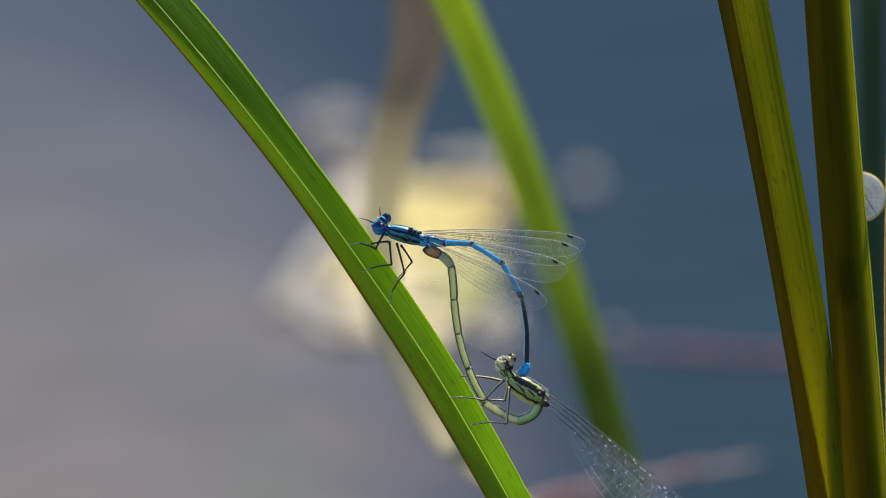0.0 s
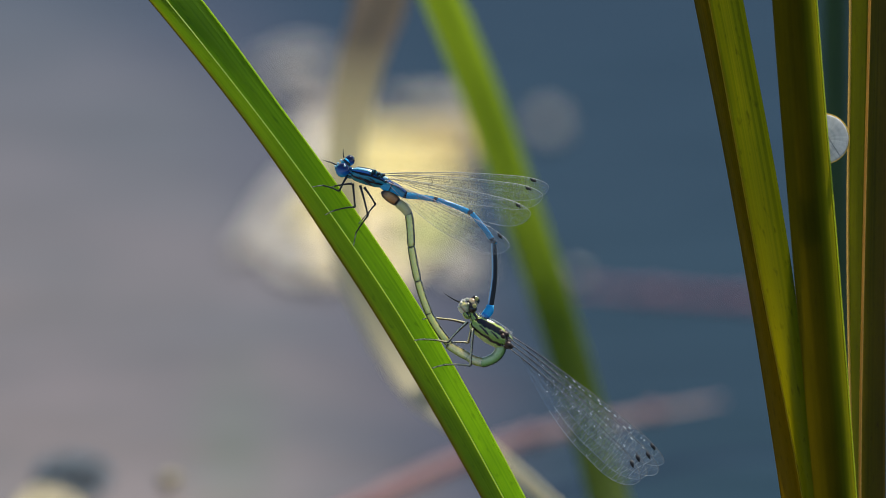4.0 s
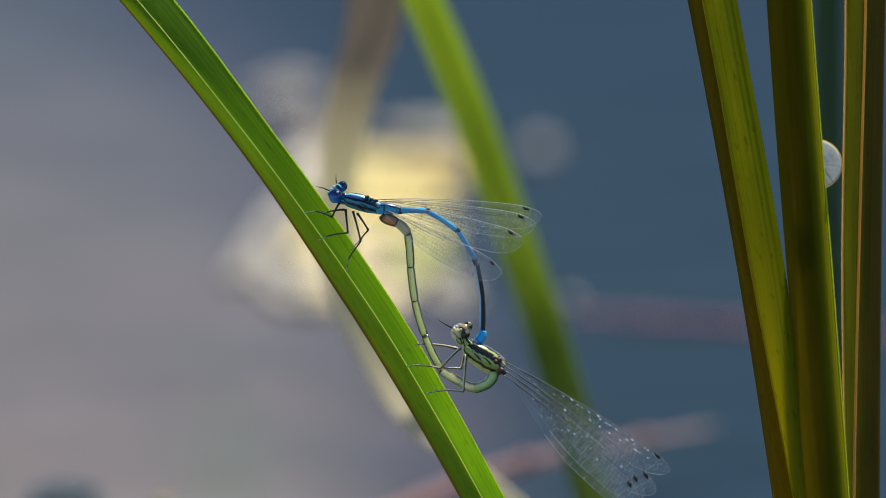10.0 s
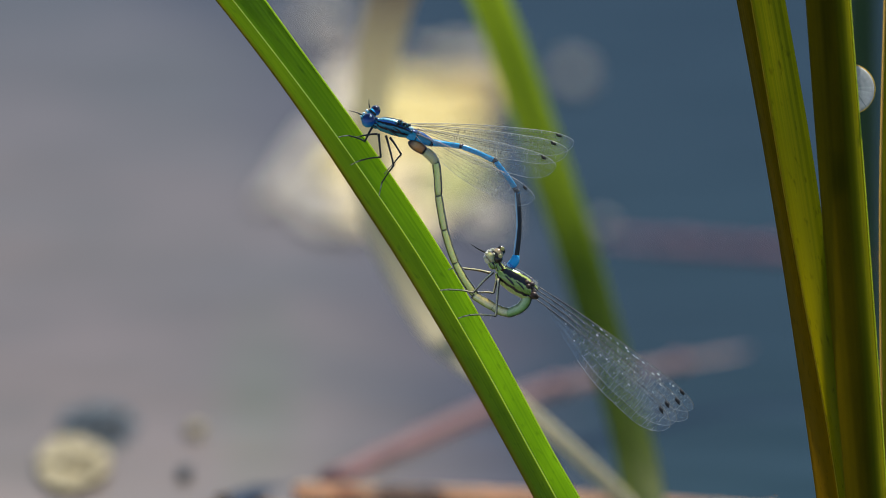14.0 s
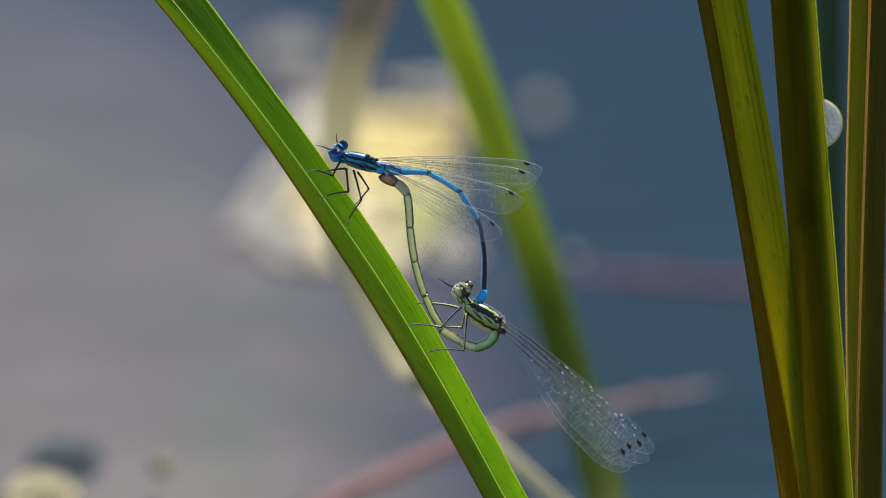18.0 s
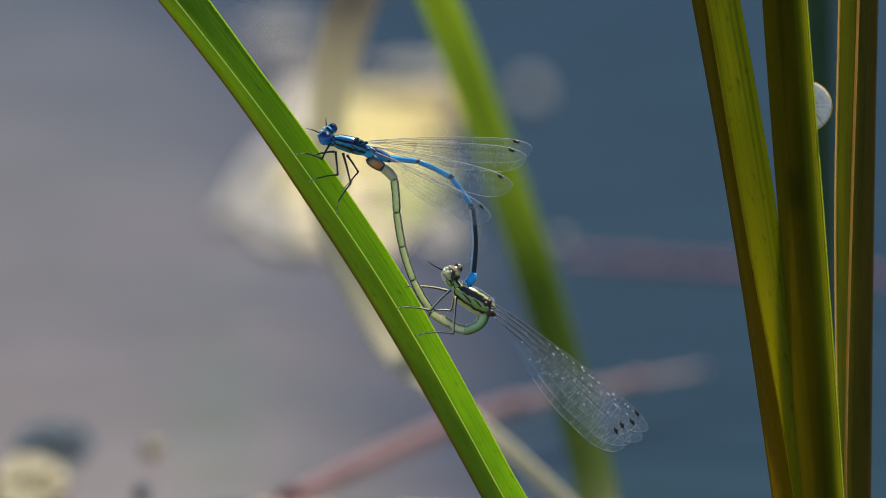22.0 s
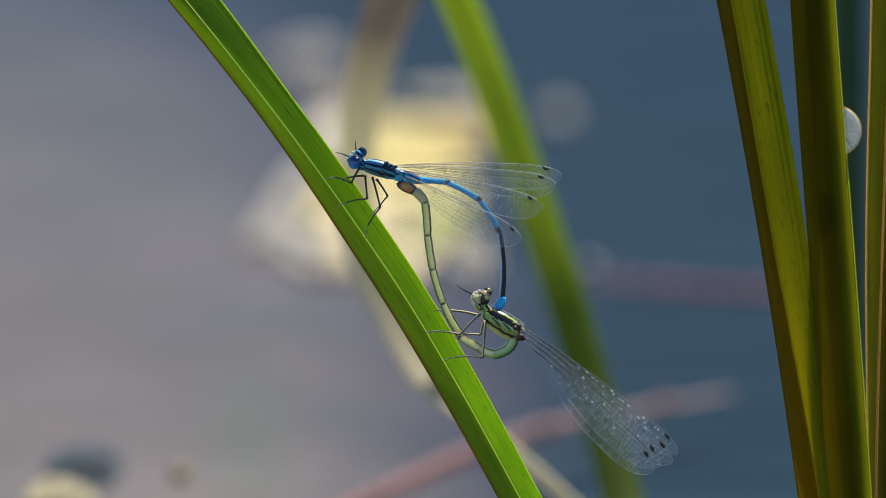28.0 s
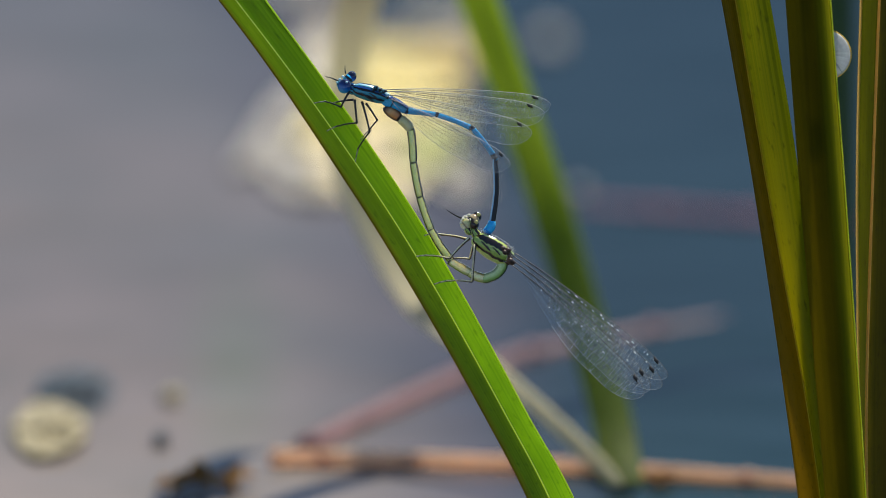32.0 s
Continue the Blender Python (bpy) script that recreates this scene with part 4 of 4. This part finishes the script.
def ball(parent, name, place, along, radii, mat, label="", face=(0, 0, 1)):
    bm = bmesh.new()
    blob(bm, q(*place) - BASE[parent.name], Vector((along[0], -along[1], along[2])), [r * U for r in radii], face=face)
    return part(name, bm, mat, parent, label)


# the lengths of the jointed abdomen, its places when arched and when stretched
ARCHED = [(640, 327), (679, 328), (731, 328), (785, 366), (817, 426), (829, 545)]
STRETCHED = [(641, 330), (680, 356), (736, 367), (801, 386), (843, 435), (831, 547)]
RADII = [(11.0, 10.6, 7.2), (6.6, 4.8, 5.0), (4.8, 4.5, 5.0), (4.8, 4.7, 5.2), (5.0, 5.0, 5.6)]
BODY_Z = 1.5


def segment(parent, name, length, radii, mat, bend=0.0, label="", egg=False):
    """One length of the abdomen along its own x axis, from its own origin; an egg tapers to its end."""
    line = smooth_line([(-0.03 * length * U, 0, 0), (length * 0.5 * U, bend * U, 0), (length * 1.03 * U, 0, 0)], 14)
    knots = [0.0, 0.12, 0.5, 0.88, 1.0]
    values = [radii[0] * 0.82, radii[0], radii[1], radii[2], radii[2] * 0.82]
    if egg:
        knots, values = [0.0, 0.10, 0.35, 0.62, 0.84, 0.95, 1.0], [radii[0] * 0.8, radii[0], radii[1], radii[1] * 0.96, radii[2], radii[2] * 0.55, radii[2] * 0.2]
    bm = bmesh.new()
    tube(bm, line, [float(np.interp(i / 13, knots, values)) * U for i in range(14)], 16)
    return part(name, bm, mat, parent, label)


def hinge(parent, a, b, z=BODY_Z):
    """The pose, in the insect's space, of a length from place a towards place b."""
    p = q(*a, z) - BASE[parent.name]
    return Matrix.Translation(p) @ Matrix.Rotation(math.atan2(a[1] - b[1], b[0] - a[0]), 4, "Z")


def between(a, b, f):
    return tuple(u + (v - u) * f for u, v in zip(a, b))


BASE = {}

# the male
male = insect("damselfly", 590, 440, 1.2, "blue and black male damselfly clasping its mate on a reed", "mating damselflies")
soft(male, "thorax", [(586, 309, 1.5), (594, 312, 1.5), (613, 317, 1.5), (632, 323, 1.5), (649, 330, 1.5)], (8, 13, 15, 14, 8.5), thorax_blue, n=20, sides=36)
soft(male, "neck", [(579, 303, 1.5), (586, 307, 1.5), (594, 311, 1.5)], (5, 6, 8), thorax_blue)
for line in ([(599, 318, 2.5), (610, 325, 2.45), (622, 334, 2.05)], [(614, 318, 2.5), (625, 325, 2.4), (635, 334, 1.95)]):
    soft(male, "suture", line, (0.8, 1.7, 0.9), hair, sides=6, n=8)
lumps = random.Random(5)
for i in range(16):
    f, r = i / 15, lumps.uniform(2.0, 3.6)
    x, y = 620 + 28 * f + lumps.uniform(-3, 3), 308 + 17 * f + lumps.uniform(-5, 6)
    # every fifth lump is pale blue, painting a glint among the dark ones
    ball(male, "wing_joint", (x, y, lumps.uniform(1.6, 2.5)), (1, lumps.uniform(-0.6, 0.9), lumps.uniform(-0.4, 0.4)), (r * 1.5, r, r * 1.2), spot_ice if i % 5 == 2 else joint_black)
ball(male, "prothorax", (583, 313, 1.5), (1, 0.5, 0), (9, 8, 8), thorax_blue)
ball(male, "head", (575, 295, 1.5), (12, -15, -0.006), (12, 8.5, 10), head_blue)
ball(male, "face", (563, 303, 1.8), (-1, 0.7, 0.2), (7, 7, 7.5), face_blue)
ball(male, "eye", (582, 289, 1.3), (0.45, -1, 0.1), (10, 9, 10), eye_dark, "dark glossy compound eye, blue below")
ball(male, "eye", (570, 306, 2.1), (0.35, -1, 0.1), (13, 12, 9.5), eye_near, "dark glossy compound eye, blue below")
for x, y, r in ((562, 294, 2.6), (567, 289, 2.4), (574, 299, 2.2), (557, 299, 2.0)):
    ball(male, "ocellus", (x, y, 2.6), (0.3, -1, 0.3), (r, r, r), spot_ice)
soft(male, "antenna", [(561, 298, 1.7), (549, 292, 2.0), (536, 289, 2.2)], (1.6, 1.1, 0.5), hair, sides=6, n=6)
soft(male, "antenna", [(572, 284, 1.4), (571, 277, 1.4), (571, 268, 1.5)], (1.4, 0.9, 0.4), hair, sides=6, n=6)
for joints in ([(577, 318, 1.9), (564, 343, 2.6), (536, 333, 1.6), (516, 336, 0.85)], [(588, 330, 2.1), (592, 371, 3.0), (556, 377, 1.8), (539, 385, 1.15)],
               [(601, 333, 2.0), (615, 386, 2.8), (594, 416, 1.8), (589, 440, 1.2)], [(608, 336, 1.1), (628, 366, 0.9), (614, 383, 0.4), (598, 401, 0.15)],
               [(586, 330, 1.0), (567, 332, 0.8), (556, 334, 0.6), (548, 336, 0.1)]):
    limb(male, "leg", joints, (0.145, 0.105, 0.08, 0.05), leg_dark, foot_pale)
wings = [wing(male, (637, 312), (934, 340), 1.0, -1.0, 44, skin_clear, 11), wing(male, (639, 315), (923, 356), 1.3, 0.5, 46, skin_clear, 12),
         wing(male, (641, 320), (901, 389), 1.8, 3.5, 48, skin_clear, 13), wing(male, (642, 325), (862, 446), 2.0, 5.0, 46, skin_clear, 14)]
lengths = [segment(male, "abdomen_segment", max(math.dist(p[i], p[i + 1]) for p in (ARCHED, STRETCHED)), RADII[i], m, b)
           for i, (m, b) in enumerate(((seg_first, 1.0), (seg_ring, 0.5), (seg_ring, 1.5), (seg_blue, 1.5), (seg_black, 5.0)))]
soft(male, "abdomen_tip", [(831, 544, 1.5), (829, 554, 1.5), (822, 563, 1.5), (815, 568, 1.5)], (6.2, 8.4, 8.2, 6.0), seg_tail, n=12)
for dz in (-0.25, 0.25):
    soft(male, "clasper", [(817, 566, 1.5 + dz), (811, 569, 1.5 + dz), (808, 566, 1.5 + dz)], (2.4, 2.0, 1.0), hair, sides=8, n=6)

# the female
female = insect("damselfly", 730, 656, 1.2, "green and black female damselfly curled towards her mate", "mating damselflies")
soft(female, "thorax", [(801, 570, 1.6), (808, 577, 1.6), (831, 591, 1.6), (853, 604, 1.6), (866, 612, 1.6)], (9, 17, 22, 20, 12), thorax_green, n=20, sides=36)
soft(female, "neck", [(797, 556, 1.6), (802, 565, 1.6), (809, 575, 1.6)], (7, 9, 12), thorax_green)
ball(female, "head", (796, 545, 1.6), (12, -15, -0.1), (15, 11.5, 13), head_green)
ball(female, "face", (786, 549, 1.8), (-1, 0.8, 0.2), (11.5, 11, 12), face_green)
ball(female, "chin", (789, 561, 1.9), (0.6, 1, 0.1), (9, 7, 8), thorax_green)
for x, y, r in ((779, 541, 2.6), (784, 537, 2.4), (790, 534, 2.8), (776, 548, 2.4), (792, 542, 2.2)):
    ball(female, "ocellus", (x, y, 2.5), (0.3, -1, 0.3), (r, r, r), spot_cream)
ball(female, "eye", (804, 536, 1.4), (0.2, -1, 0.1), (9, 8.5, 9), eye_brown, "brown glossy compound eye, green below")
ball(female, "eye", (800, 550, 2.3), (0.2, -1, 0.1), (8.5, 8, 8.5), eye_brown, "brown glossy compound eye, green below")
for x, y, z, r in ((807, 533, 1.95, 3.8), (803, 546, 2.78, 4.2)):
    ball(female, "eye_spot", (x, y, z), (0.5, -1, 0.4), (r, r * 0.9, r * 0.6), spot_yellow, "yellow spot behind the eye")
soft(female, "antenna", [(777, 539, 1.8), (763, 532, 2.1), (751, 524, 2.3)], (1.8, 1.3, 0.6), hair, sides=6, n=6)
for line in ([(812, 580, 2.95), (824, 592, 3.0), (836, 608, 2.6)], [(832, 590, 3.1), (843, 601, 2.95), (851, 613, 2.6)]):
    soft(female, "suture", line, (1.0, 2.2, 1.2), hair, sides=6, n=8)
for i in range(18):
    f, r = i / 17, lumps.uniform(3.2, 6.0)
    ball(female, "wing_joint", (852 + 12 * f + lumps.uniform(-4, 5), 590 + 28 * f + lumps.uniform(-3, 3), lumps.uniform(1.7, 2.9)), (1, lumps.uniform(0, 1.2), lumps.uniform(-0.4, 0.4)), (r * 1.2, r, r * 1.2), joint_brown)
for joints in ([(791, 574, 2.2), (756, 610, 3.0), (714, 605, 1.7), (697, 607, 1.25)], [(801, 586, 2.6), (796, 651, 3.6), (751, 650, 2.0), (729, 656, 1.25)],
               [(787, 576, 1.0), (742, 568, 0.6), (726, 567, 0.4), (711, 570, 0.1)], [(797, 588, 1.2), (792, 611, 1.0), (768, 610, 1.3), (757, 608, 1.5)]):
    limb(female, "leg", joints, (0.18, 0.13, 0.10, 0.07), leg_pale, foot_pale)
folded = [wing(female, (866, 597), (1147, 813), 0.6, -1.0, 44, skin_milky, 21, edge=vein_brown, stalk=0.11), wing(female, (866, 604), (1137, 830), 1.2, 0.2, 50, skin_milky, 22, edge=vein_brown, stalk=0.11),
          wing(female, (864, 611), (1116, 836), 1.8, 1.2, 54, skin_milky, 23, edge=vein_brown, stalk=0.11), wing(female, (860, 617), (1104, 846), 2.2, 2.4, 56, skin_milky, 24, edge=vein_brown, stalk=0.11)]
soft(female, "abdomen_segment", [(851, 610, 1.6), (848, 626, 1.6), (838, 638, 1.6), (822, 645, 1.6), (815, 646, 1.6)], (10.5, 10.0, 9.4, 9.2, 8.6), abd_base, n=18)
soft(female, "abdomen_segment", [(819, 646, 1.6), (804, 642, 1.6), (789, 634, 1.6)], (8.2, 8.8, 8.4, 7.6), abd_cream, n=12, sides=16)
soft(female, "abdomen_segment", [(793, 636, 1.6), (775, 626, 1.6), (755, 614, 1.6)], (7.6, 8.4, 8.2, 7.8, 7.0), abd_cream, n=14, sides=16)
for x, y, r in ((851, 632, 2.2), (844, 640, 2.4), (834, 645, 2.0), (824, 647.5, 2.2), (812, 647, 1.8)):
    ball(female, "belly_plate", (x, y, 1.75), (1, -0.3, 0), (r * 1.5, r, r * 1.3), joint_brown)
bm = bmesh.new()
fuzz = random.Random(8)
for i in range(260):
    f = fuzz.random()
    root = q(*between((812, 563), (868, 597), f), 1.6 + fuzz.uniform(-0.9, 0.9)) - BASE[female.name]
    tube_lite(bm, root, root + Vector((fuzz.uniform(-0.2, 0.6), fuzz.uniform(0.5, 1.0), fuzz.uniform(-0.3, 0.3))) * fuzz.uniform(0.0002, 0.0006), 0.000013)
for i in range(700):
    a, b = fuzz.uniform(0, 6.28), fuzz.uniform(-0.6, 0.6)
    way = Vector((math.cos(a), math.sin(a), b)).normalized()
    root = q(791, 548, 1.7) - BASE[female.name] + way * 13.0 * U
    tube_lite(bm, root, root + way * fuzz.uniform(0.00006, 0.00032), 0.000012)
for i in range(240):
    root = q(858 + fuzz.uniform(-8, 8), 603 + fuzz.uniform(-14, 14), 2.3 + fuzz.uniform(-0.2, 0.5)) - BASE[female.name]
    tube_lite(bm, root, root + Vector((fuzz.uniform(-0.2, 1.0), fuzz.uniform(-0.6, 0.8), fuzz.uniform(0.0, 0.6))) * fuzz.uniform(0.0002, 0.0006), 0.000012)
part("fur", bm, vein_glint, female, "fine pale hairs on the back")["kind"] = "stuff"
HER_ARCHED = [(758, 613), (728, 549), (712, 490), (705, 430), (700, 371), (682, 352), (653, 345)]
HER_STRETCHED = [(759, 613), (722, 563), (700, 504), (687, 443), (683, 388), (662, 366), (638, 347)]
hers = [segment(female, "abdomen_segment", 66, (7.8, 7.5, 7.4), abd_green, 2.0), segment(female, "abdomen_segment", 62, (7.4, 7.2, 7.2), abd_green, 1.0),
        segment(female, "abdomen_segment", 61, (7.3, 7.1, 7.2), abd_green, 0.5), segment(female, "abdomen_segment", 58, (7.3, 7.2, 7.6), abd_green, -1.0),
        segment(female, "abdomen_segment", 28, (8.0, 8.8, 8.6), abd_bend, -2.0),
        segment(female, "abdomen_tip", 33, (8.8, 10.2, 7.0), abd_tip, -1.5, "swollen pinkish-brown tip with the egg-layer", True)]

# a second male that darts through
flyer = insect("flying_damselfly", 875, 80, 0, "bright blue male damselfly in flight with spread wings")
soft(flyer, "thorax", [(876, 48, -1), (875, 66, 0), (875, 92, 0.8)], (10, 19, 16), thorax_fly, n=14, sides=24)
ball(flyer, "head", (875, 100, 1.2), (1, 0, 0), (24, 9, 10), head_blue)
for x in (855, 895):
    ball(flyer, "eye", (x, 100, 1.2), (1, 0, 0), (9, 10, 10), eye_dark, "dark glossy compound eye")
for i in range(7):
    y = 46 - 42 * i
    soft(flyer, "abdomen_segment", [(877 + 2 * i, y + 2, -1 - 1.2 * i), (878 + 2 * i, y - 20, -1.6 - 1.2 * i), (879 + 2 * i, y - 43, -2.2 - 1.2 * i)], (8, 7.5, 8), seg_fly if i < 5 else seg_black, n=10)
for root, end, low, z1, seed in (((884, 62), (1172, 112), 1.0, 1.0, 31), ((866, 62), (598, 116), -1.0, 1.0, 32), ((884, 56), (1130, 30), 1.0, -4.0, 33), ((866, 56), (640, 20), -1.0, -4.0, 34)):
    wing(flyer, root, end, 0.0, z1, 52, skin_clear, seed, low)
# ---- things that move ----
BREATH_A = [
    (0.0, 0.15), (0.5, 0.41), (1.0, 0.84), (1.5, 0.51), (2.0, 0.03), (2.5, 0.76), (3.0, 1.00), (3.5, 0.03),
    (4.2, 0.95), (5.0, 0.05), (5.5, 0.51), (6.0, 1.04), (6.5, 0.46), (7.0, 0.09), (7.5, 0.88), (8.0, 0.94), (8.5, -0.03), (9.0, 0.59),
    (9.5, 0.84), (10.0, 0.11), (10.5, 0.59), (11.0, 1.00), (11.5, 0.44), (12.0, 0.43), (12.5, 0.98), (13.0,
    0.59), (13.5, -0.01), (14.0, 0.61), (14.5, 0.88), (15.2, 0.05), (15.9, 0.95), (16.5, 0.10)]
BREATH_B = [
    (17.0, 0.54), (17.5, 1.03), (18.0, 0.25), (18.5, 0.26), (19.0, 0.88), (19.5, 0.80), (20.0, -0.08), (20.5,
    0.61), (21.0, 0.75), (21.5, 0.01), (22.0, 0.50), (22.5, 1.00), (23.0, 0.18), (23.5, 0.16), (24.0, 0.70),
    (24.5, 0.59), (25.0, 0.01), (25.5, 0.57), (25.9, 0.95), (26.7, 0.03), (27.5, 1.05), (28.0, 0.35), (28.5, 0.05), (29.0, 0.86), (29.5,
    0.85), (30.0, -0.02), (30.5, 0.80), (31.0, 0.95), (31.5, 0.13), (32.0, 0.74)]
FAN = [
    (0.0, 1.6), (1.0, -0.4), (1.5, -0.1), (2.0, 1.0), (2.5, 0.9), (3.0, -0.3), (3.5, 1.1), (5.5, -0.0), (6.0,
    0.6), (6.5, -0.2), (7.0, 0.8), (8.0, -0.9), (8.5, 1.8), (9.0, -0.0), (9.5, 0.3), (10.0, -0.0), (10.5,
    -0.4), (11.0, 1.7), (11.5, -0.4), (12.0, -0.0), (12.5, 0.5), (13.0, -0.4), (13.5, 1.6), (14.0, -0.9),
    (18.0, 1.5), (19.0, 3.1), (19.5, 2.0), (20.0, 6.1), (20.5, 2.7), (21.0, 2.2), (21.5, 5.0), (22.0, 3.3),
    (22.5, 2.9), (23.0, 3.7), (23.5, 4.3), (24.0, 2.6), (24.5, 1.8), (25.0, 5.3), (25.5, 4.1), (28.0, 2.3),
    (28.5, 5.5), (29.0, 2.5), (29.5, 2.6), (30.0, 5.4), (30.5, 0.3), (31.0, -0.5), (31.5, 2.3), (32.0, 0.4)]
FAN_LOW = [
    (0.0, 1.8), (1.0, -0.4), (2.0, 1.1), (3.0, -0.3), (3.5, 1.2), (5.5, 0.1), (6.0, 0.7), (6.5, -0.2), (7.0,
    0.6), (8.0, -1.4), (8.5, 1.7), (9.0, -0.4), (10.0, 0.5), (10.5, -0.3), (11.0, 1.6), (11.5, -0.5), (12.0,
    0.1), (12.5, 1.0), (13.0, -0.3), (13.5, 1.2), (14.0, 0.3), (14.5, -1.2), (16.5, 0.5), (17.0, -0.4), (17.5,
    1.8), (18.0, -0.1), (19.0, 0.0), (19.5, -0.6), (20.0, 2.2), (20.5, 0.0), (21.0, -0.7), (21.5, 1.4), (22.0,
    -0.3), (22.5, 1.3), (23.0, 0.3), (23.5, 2.2), (24.0, 0.7), (24.5, -0.4), (25.0, 2.5), (28.0, 0.7), (28.5,
    3.2), (29.0, 1.0), (29.5, 1.2), (30.0, 3.5), (30.5, -0.3), (31.0, -1.0), (31.5, 1.2), (32.0, -0.1)]
FOLD = [
    (0.0, -3.1), (1.0, -3.2), (2.0, -2.6), (3.0, -2.7), (3.5, -2.4), (5.5, -1.8), (6.0, -0.2), (6.5, -1.5),
    (7.0, -0.4), (7.5, -0.7), (8.0, -2.2), (8.5, -1.2), (9.0, -1.1), (9.5, -2.2), (10.0, 0.2), (10.5, -0.4),
    (11.0, -0.6), (11.5, -1.8), (12.0, -1.9), (12.5, -1.2), (13.0, -2.7), (13.5, -0.6), (14.0, -0.3),
    (14.5, -2.8), (16.5, -2.2), (17.0, -2.5), (17.5, -3.1), (18.0, -3.4), (18.5, -3.3), (19.0, -1.2),
    (19.5, -3.8), (20.0, -0.7), (20.7, -0.5), (20.9, 1.9), (21.0, 0.3), (21.5, -1.5), (23.0, -2.0), (25.0, -1.6),
    (27.5, -1.5), (28.0, -1.2), (28.5, 0.0), (29.0, -0.4), (29.5, -1.4), (30.0, 0.6), (30.5, -0.9), (31.0, -2.2),
    (31.5, -1.0), (32.0, -1.4)]
FOLD_FRONT = [
    (0.0, -3.1), (1.0, -3.2), (2.0, -2.6), (3.0, -2.7), (3.5, -2.4), (5.5, -1.8), (6.0, -0.2), (6.5, -1.5),
    (7.0, -0.4), (7.5, -0.7), (8.0, -2.2), (8.5, -1.2), (9.0, -1.1), (9.5, -2.2), (9.7, -1.0), (10.0, 4.2),
    (10.3, 1.2), (10.5, -0.4), (11.0, -0.6), (11.5, -1.8), (12.0, -1.9), (12.5, -1.2), (13.0, -2.7), (13.5, -0.6),
    (14.0, -0.3), (14.5, -2.8), (16.5, -2.2), (17.0, -2.5), (17.5, -3.1), (18.0, -3.4), (18.5, -3.3),
    (19.0, -1.2), (19.5, -3.8), (20.0, -0.7), (20.7, -0.5), (20.9, 4.3), (21.0, 0.3), (21.5, -1.5), (23.0, -2.0),
    (25.0, -1.6), (27.5, -1.5), (28.0, -1.2), (28.5, 0.0), (29.0, -0.4), (29.5, -1.4), (30.0, 0.6), (30.5, -0.9),
    (31.0, -2.2), (31.5, -1.0), (32.0, -1.4)]
SWAY = [
    (0.0, 0.0), (6.0, -0.1), (9.0, 0.05), (10.0, 0.1), (11.0, 0.5), (12.0, 0.48), (13.0, 0.36), (14.0, 0.55), (17.0, 0.46), (20.0, 0.33),
    (22.0, 0.38), (24.0, 0.68), (28.0, 0.53), (30.0, 0.55), (32.0, 0.64)]

LEAN = [
    (0.0, -0.45), (3.0, -0.40), (6.0, -0.32), (9.0, -0.08), (10.0, 0.0), (12.0, 0.02), (14.0, 0.08), (17.0, 0.06), (20.0, 0.12),
    (23.0, 0.28), (24.0, 0.38), (25.0, 0.33), (28.0, 0.18), (30.0, 0.28), (32.0, 0.26)]


def motions():
    """The male's abdomen arches and stretches, the female's tip follows; the second male darts past three times."""
    breath = BREATH_A + BREATH_B
    for i, ob in enumerate(lengths):
        walk(ob, [(t, hinge(male, between(ARCHED[i], STRETCHED[i], f), between(ARCHED[i + 1], STRETCHED[i + 1], f))) for t, f in breath])
    for i, ob in enumerate(hers):
        walk(ob, [(t, hinge(female, between(HER_ARCHED[i], HER_STRETCHED[i], f), between(HER_ARCHED[i + 1], HER_STRETCHED[i + 1], f), 1.6)) for t, f in breath])
    for ob, swing in ((wings[0], FAN), (wings[1], FAN), (wings[2], FAN_LOW), (wings[3], FAN_LOW), (folded[0], FOLD_FRONT), *((w, FOLD) for w in folded[1:])):
        root = ob.matrix_basis.copy()
        walk(ob, [(t, root @ Matrix.Rotation(radians(a), 4, "Z")) for t, a in swing])

    for ob, sway, share in ((ageing, SWAY, 1.0), (olive, LEAN, 1.0), (dark, LEAN, 0.6)):
        stand = ob.matrix_basis.copy()
        walk(ob, [(t, stand @ Matrix.Rotation(radians(-a * share), 4, "Z")) for t, a in sway])

    def flight(x, y, z, turn):
        return SHEET @ Matrix.Translation(q(x, y, z)) @ Matrix.Rotation(radians(turn), 4, "Z")
    walk(flyer, [
        (0.0, flight(2300, -700, 0, -20)), (5.2, flight(2200, -600, 0, -20)), (5.4, flight(1760, -160, -24, 15)), (5.5, flight(1312, 6, -22, 8)), (5.6, flight(884, 126, -14, -25)),
        (5.7, flight(520, -330, 0, -10)), (6.2, flight(-300, -800, 60, -30)), (8.5, flight(-1200, -400, 120, -70)), (10.5, flight(-1500, 300, -60, -105)), (10.8, flight(-480, 480, -72, -112)),
        (10.9, flight(20, 605, -86, -112)), (11.0, flight(570, 752, -98, -114)), (11.1, flight(1200, 740, -96, -110)), (11.6, flight(2500, 300, -60, -70)), (13.0, flight(2600, 100, -40, -40)),
        (15.0, flight(2400, -600, -20, -10)), (20.5, flight(-100, -900, 0, 0)), (20.7, flight(560, -250, 0, 0)), (20.8, flight(702, 145, 0, -4)), (20.9, flight(874, 158, 0, -4)), (21.0, flight(646, -60, 0, 12)), (21.1, flight(420, -420, 0, 20)),
        (21.6, flight(-200, -1000, 0, 20)), (32.0, flight(-400, -1200, 0, 20))])


motions()
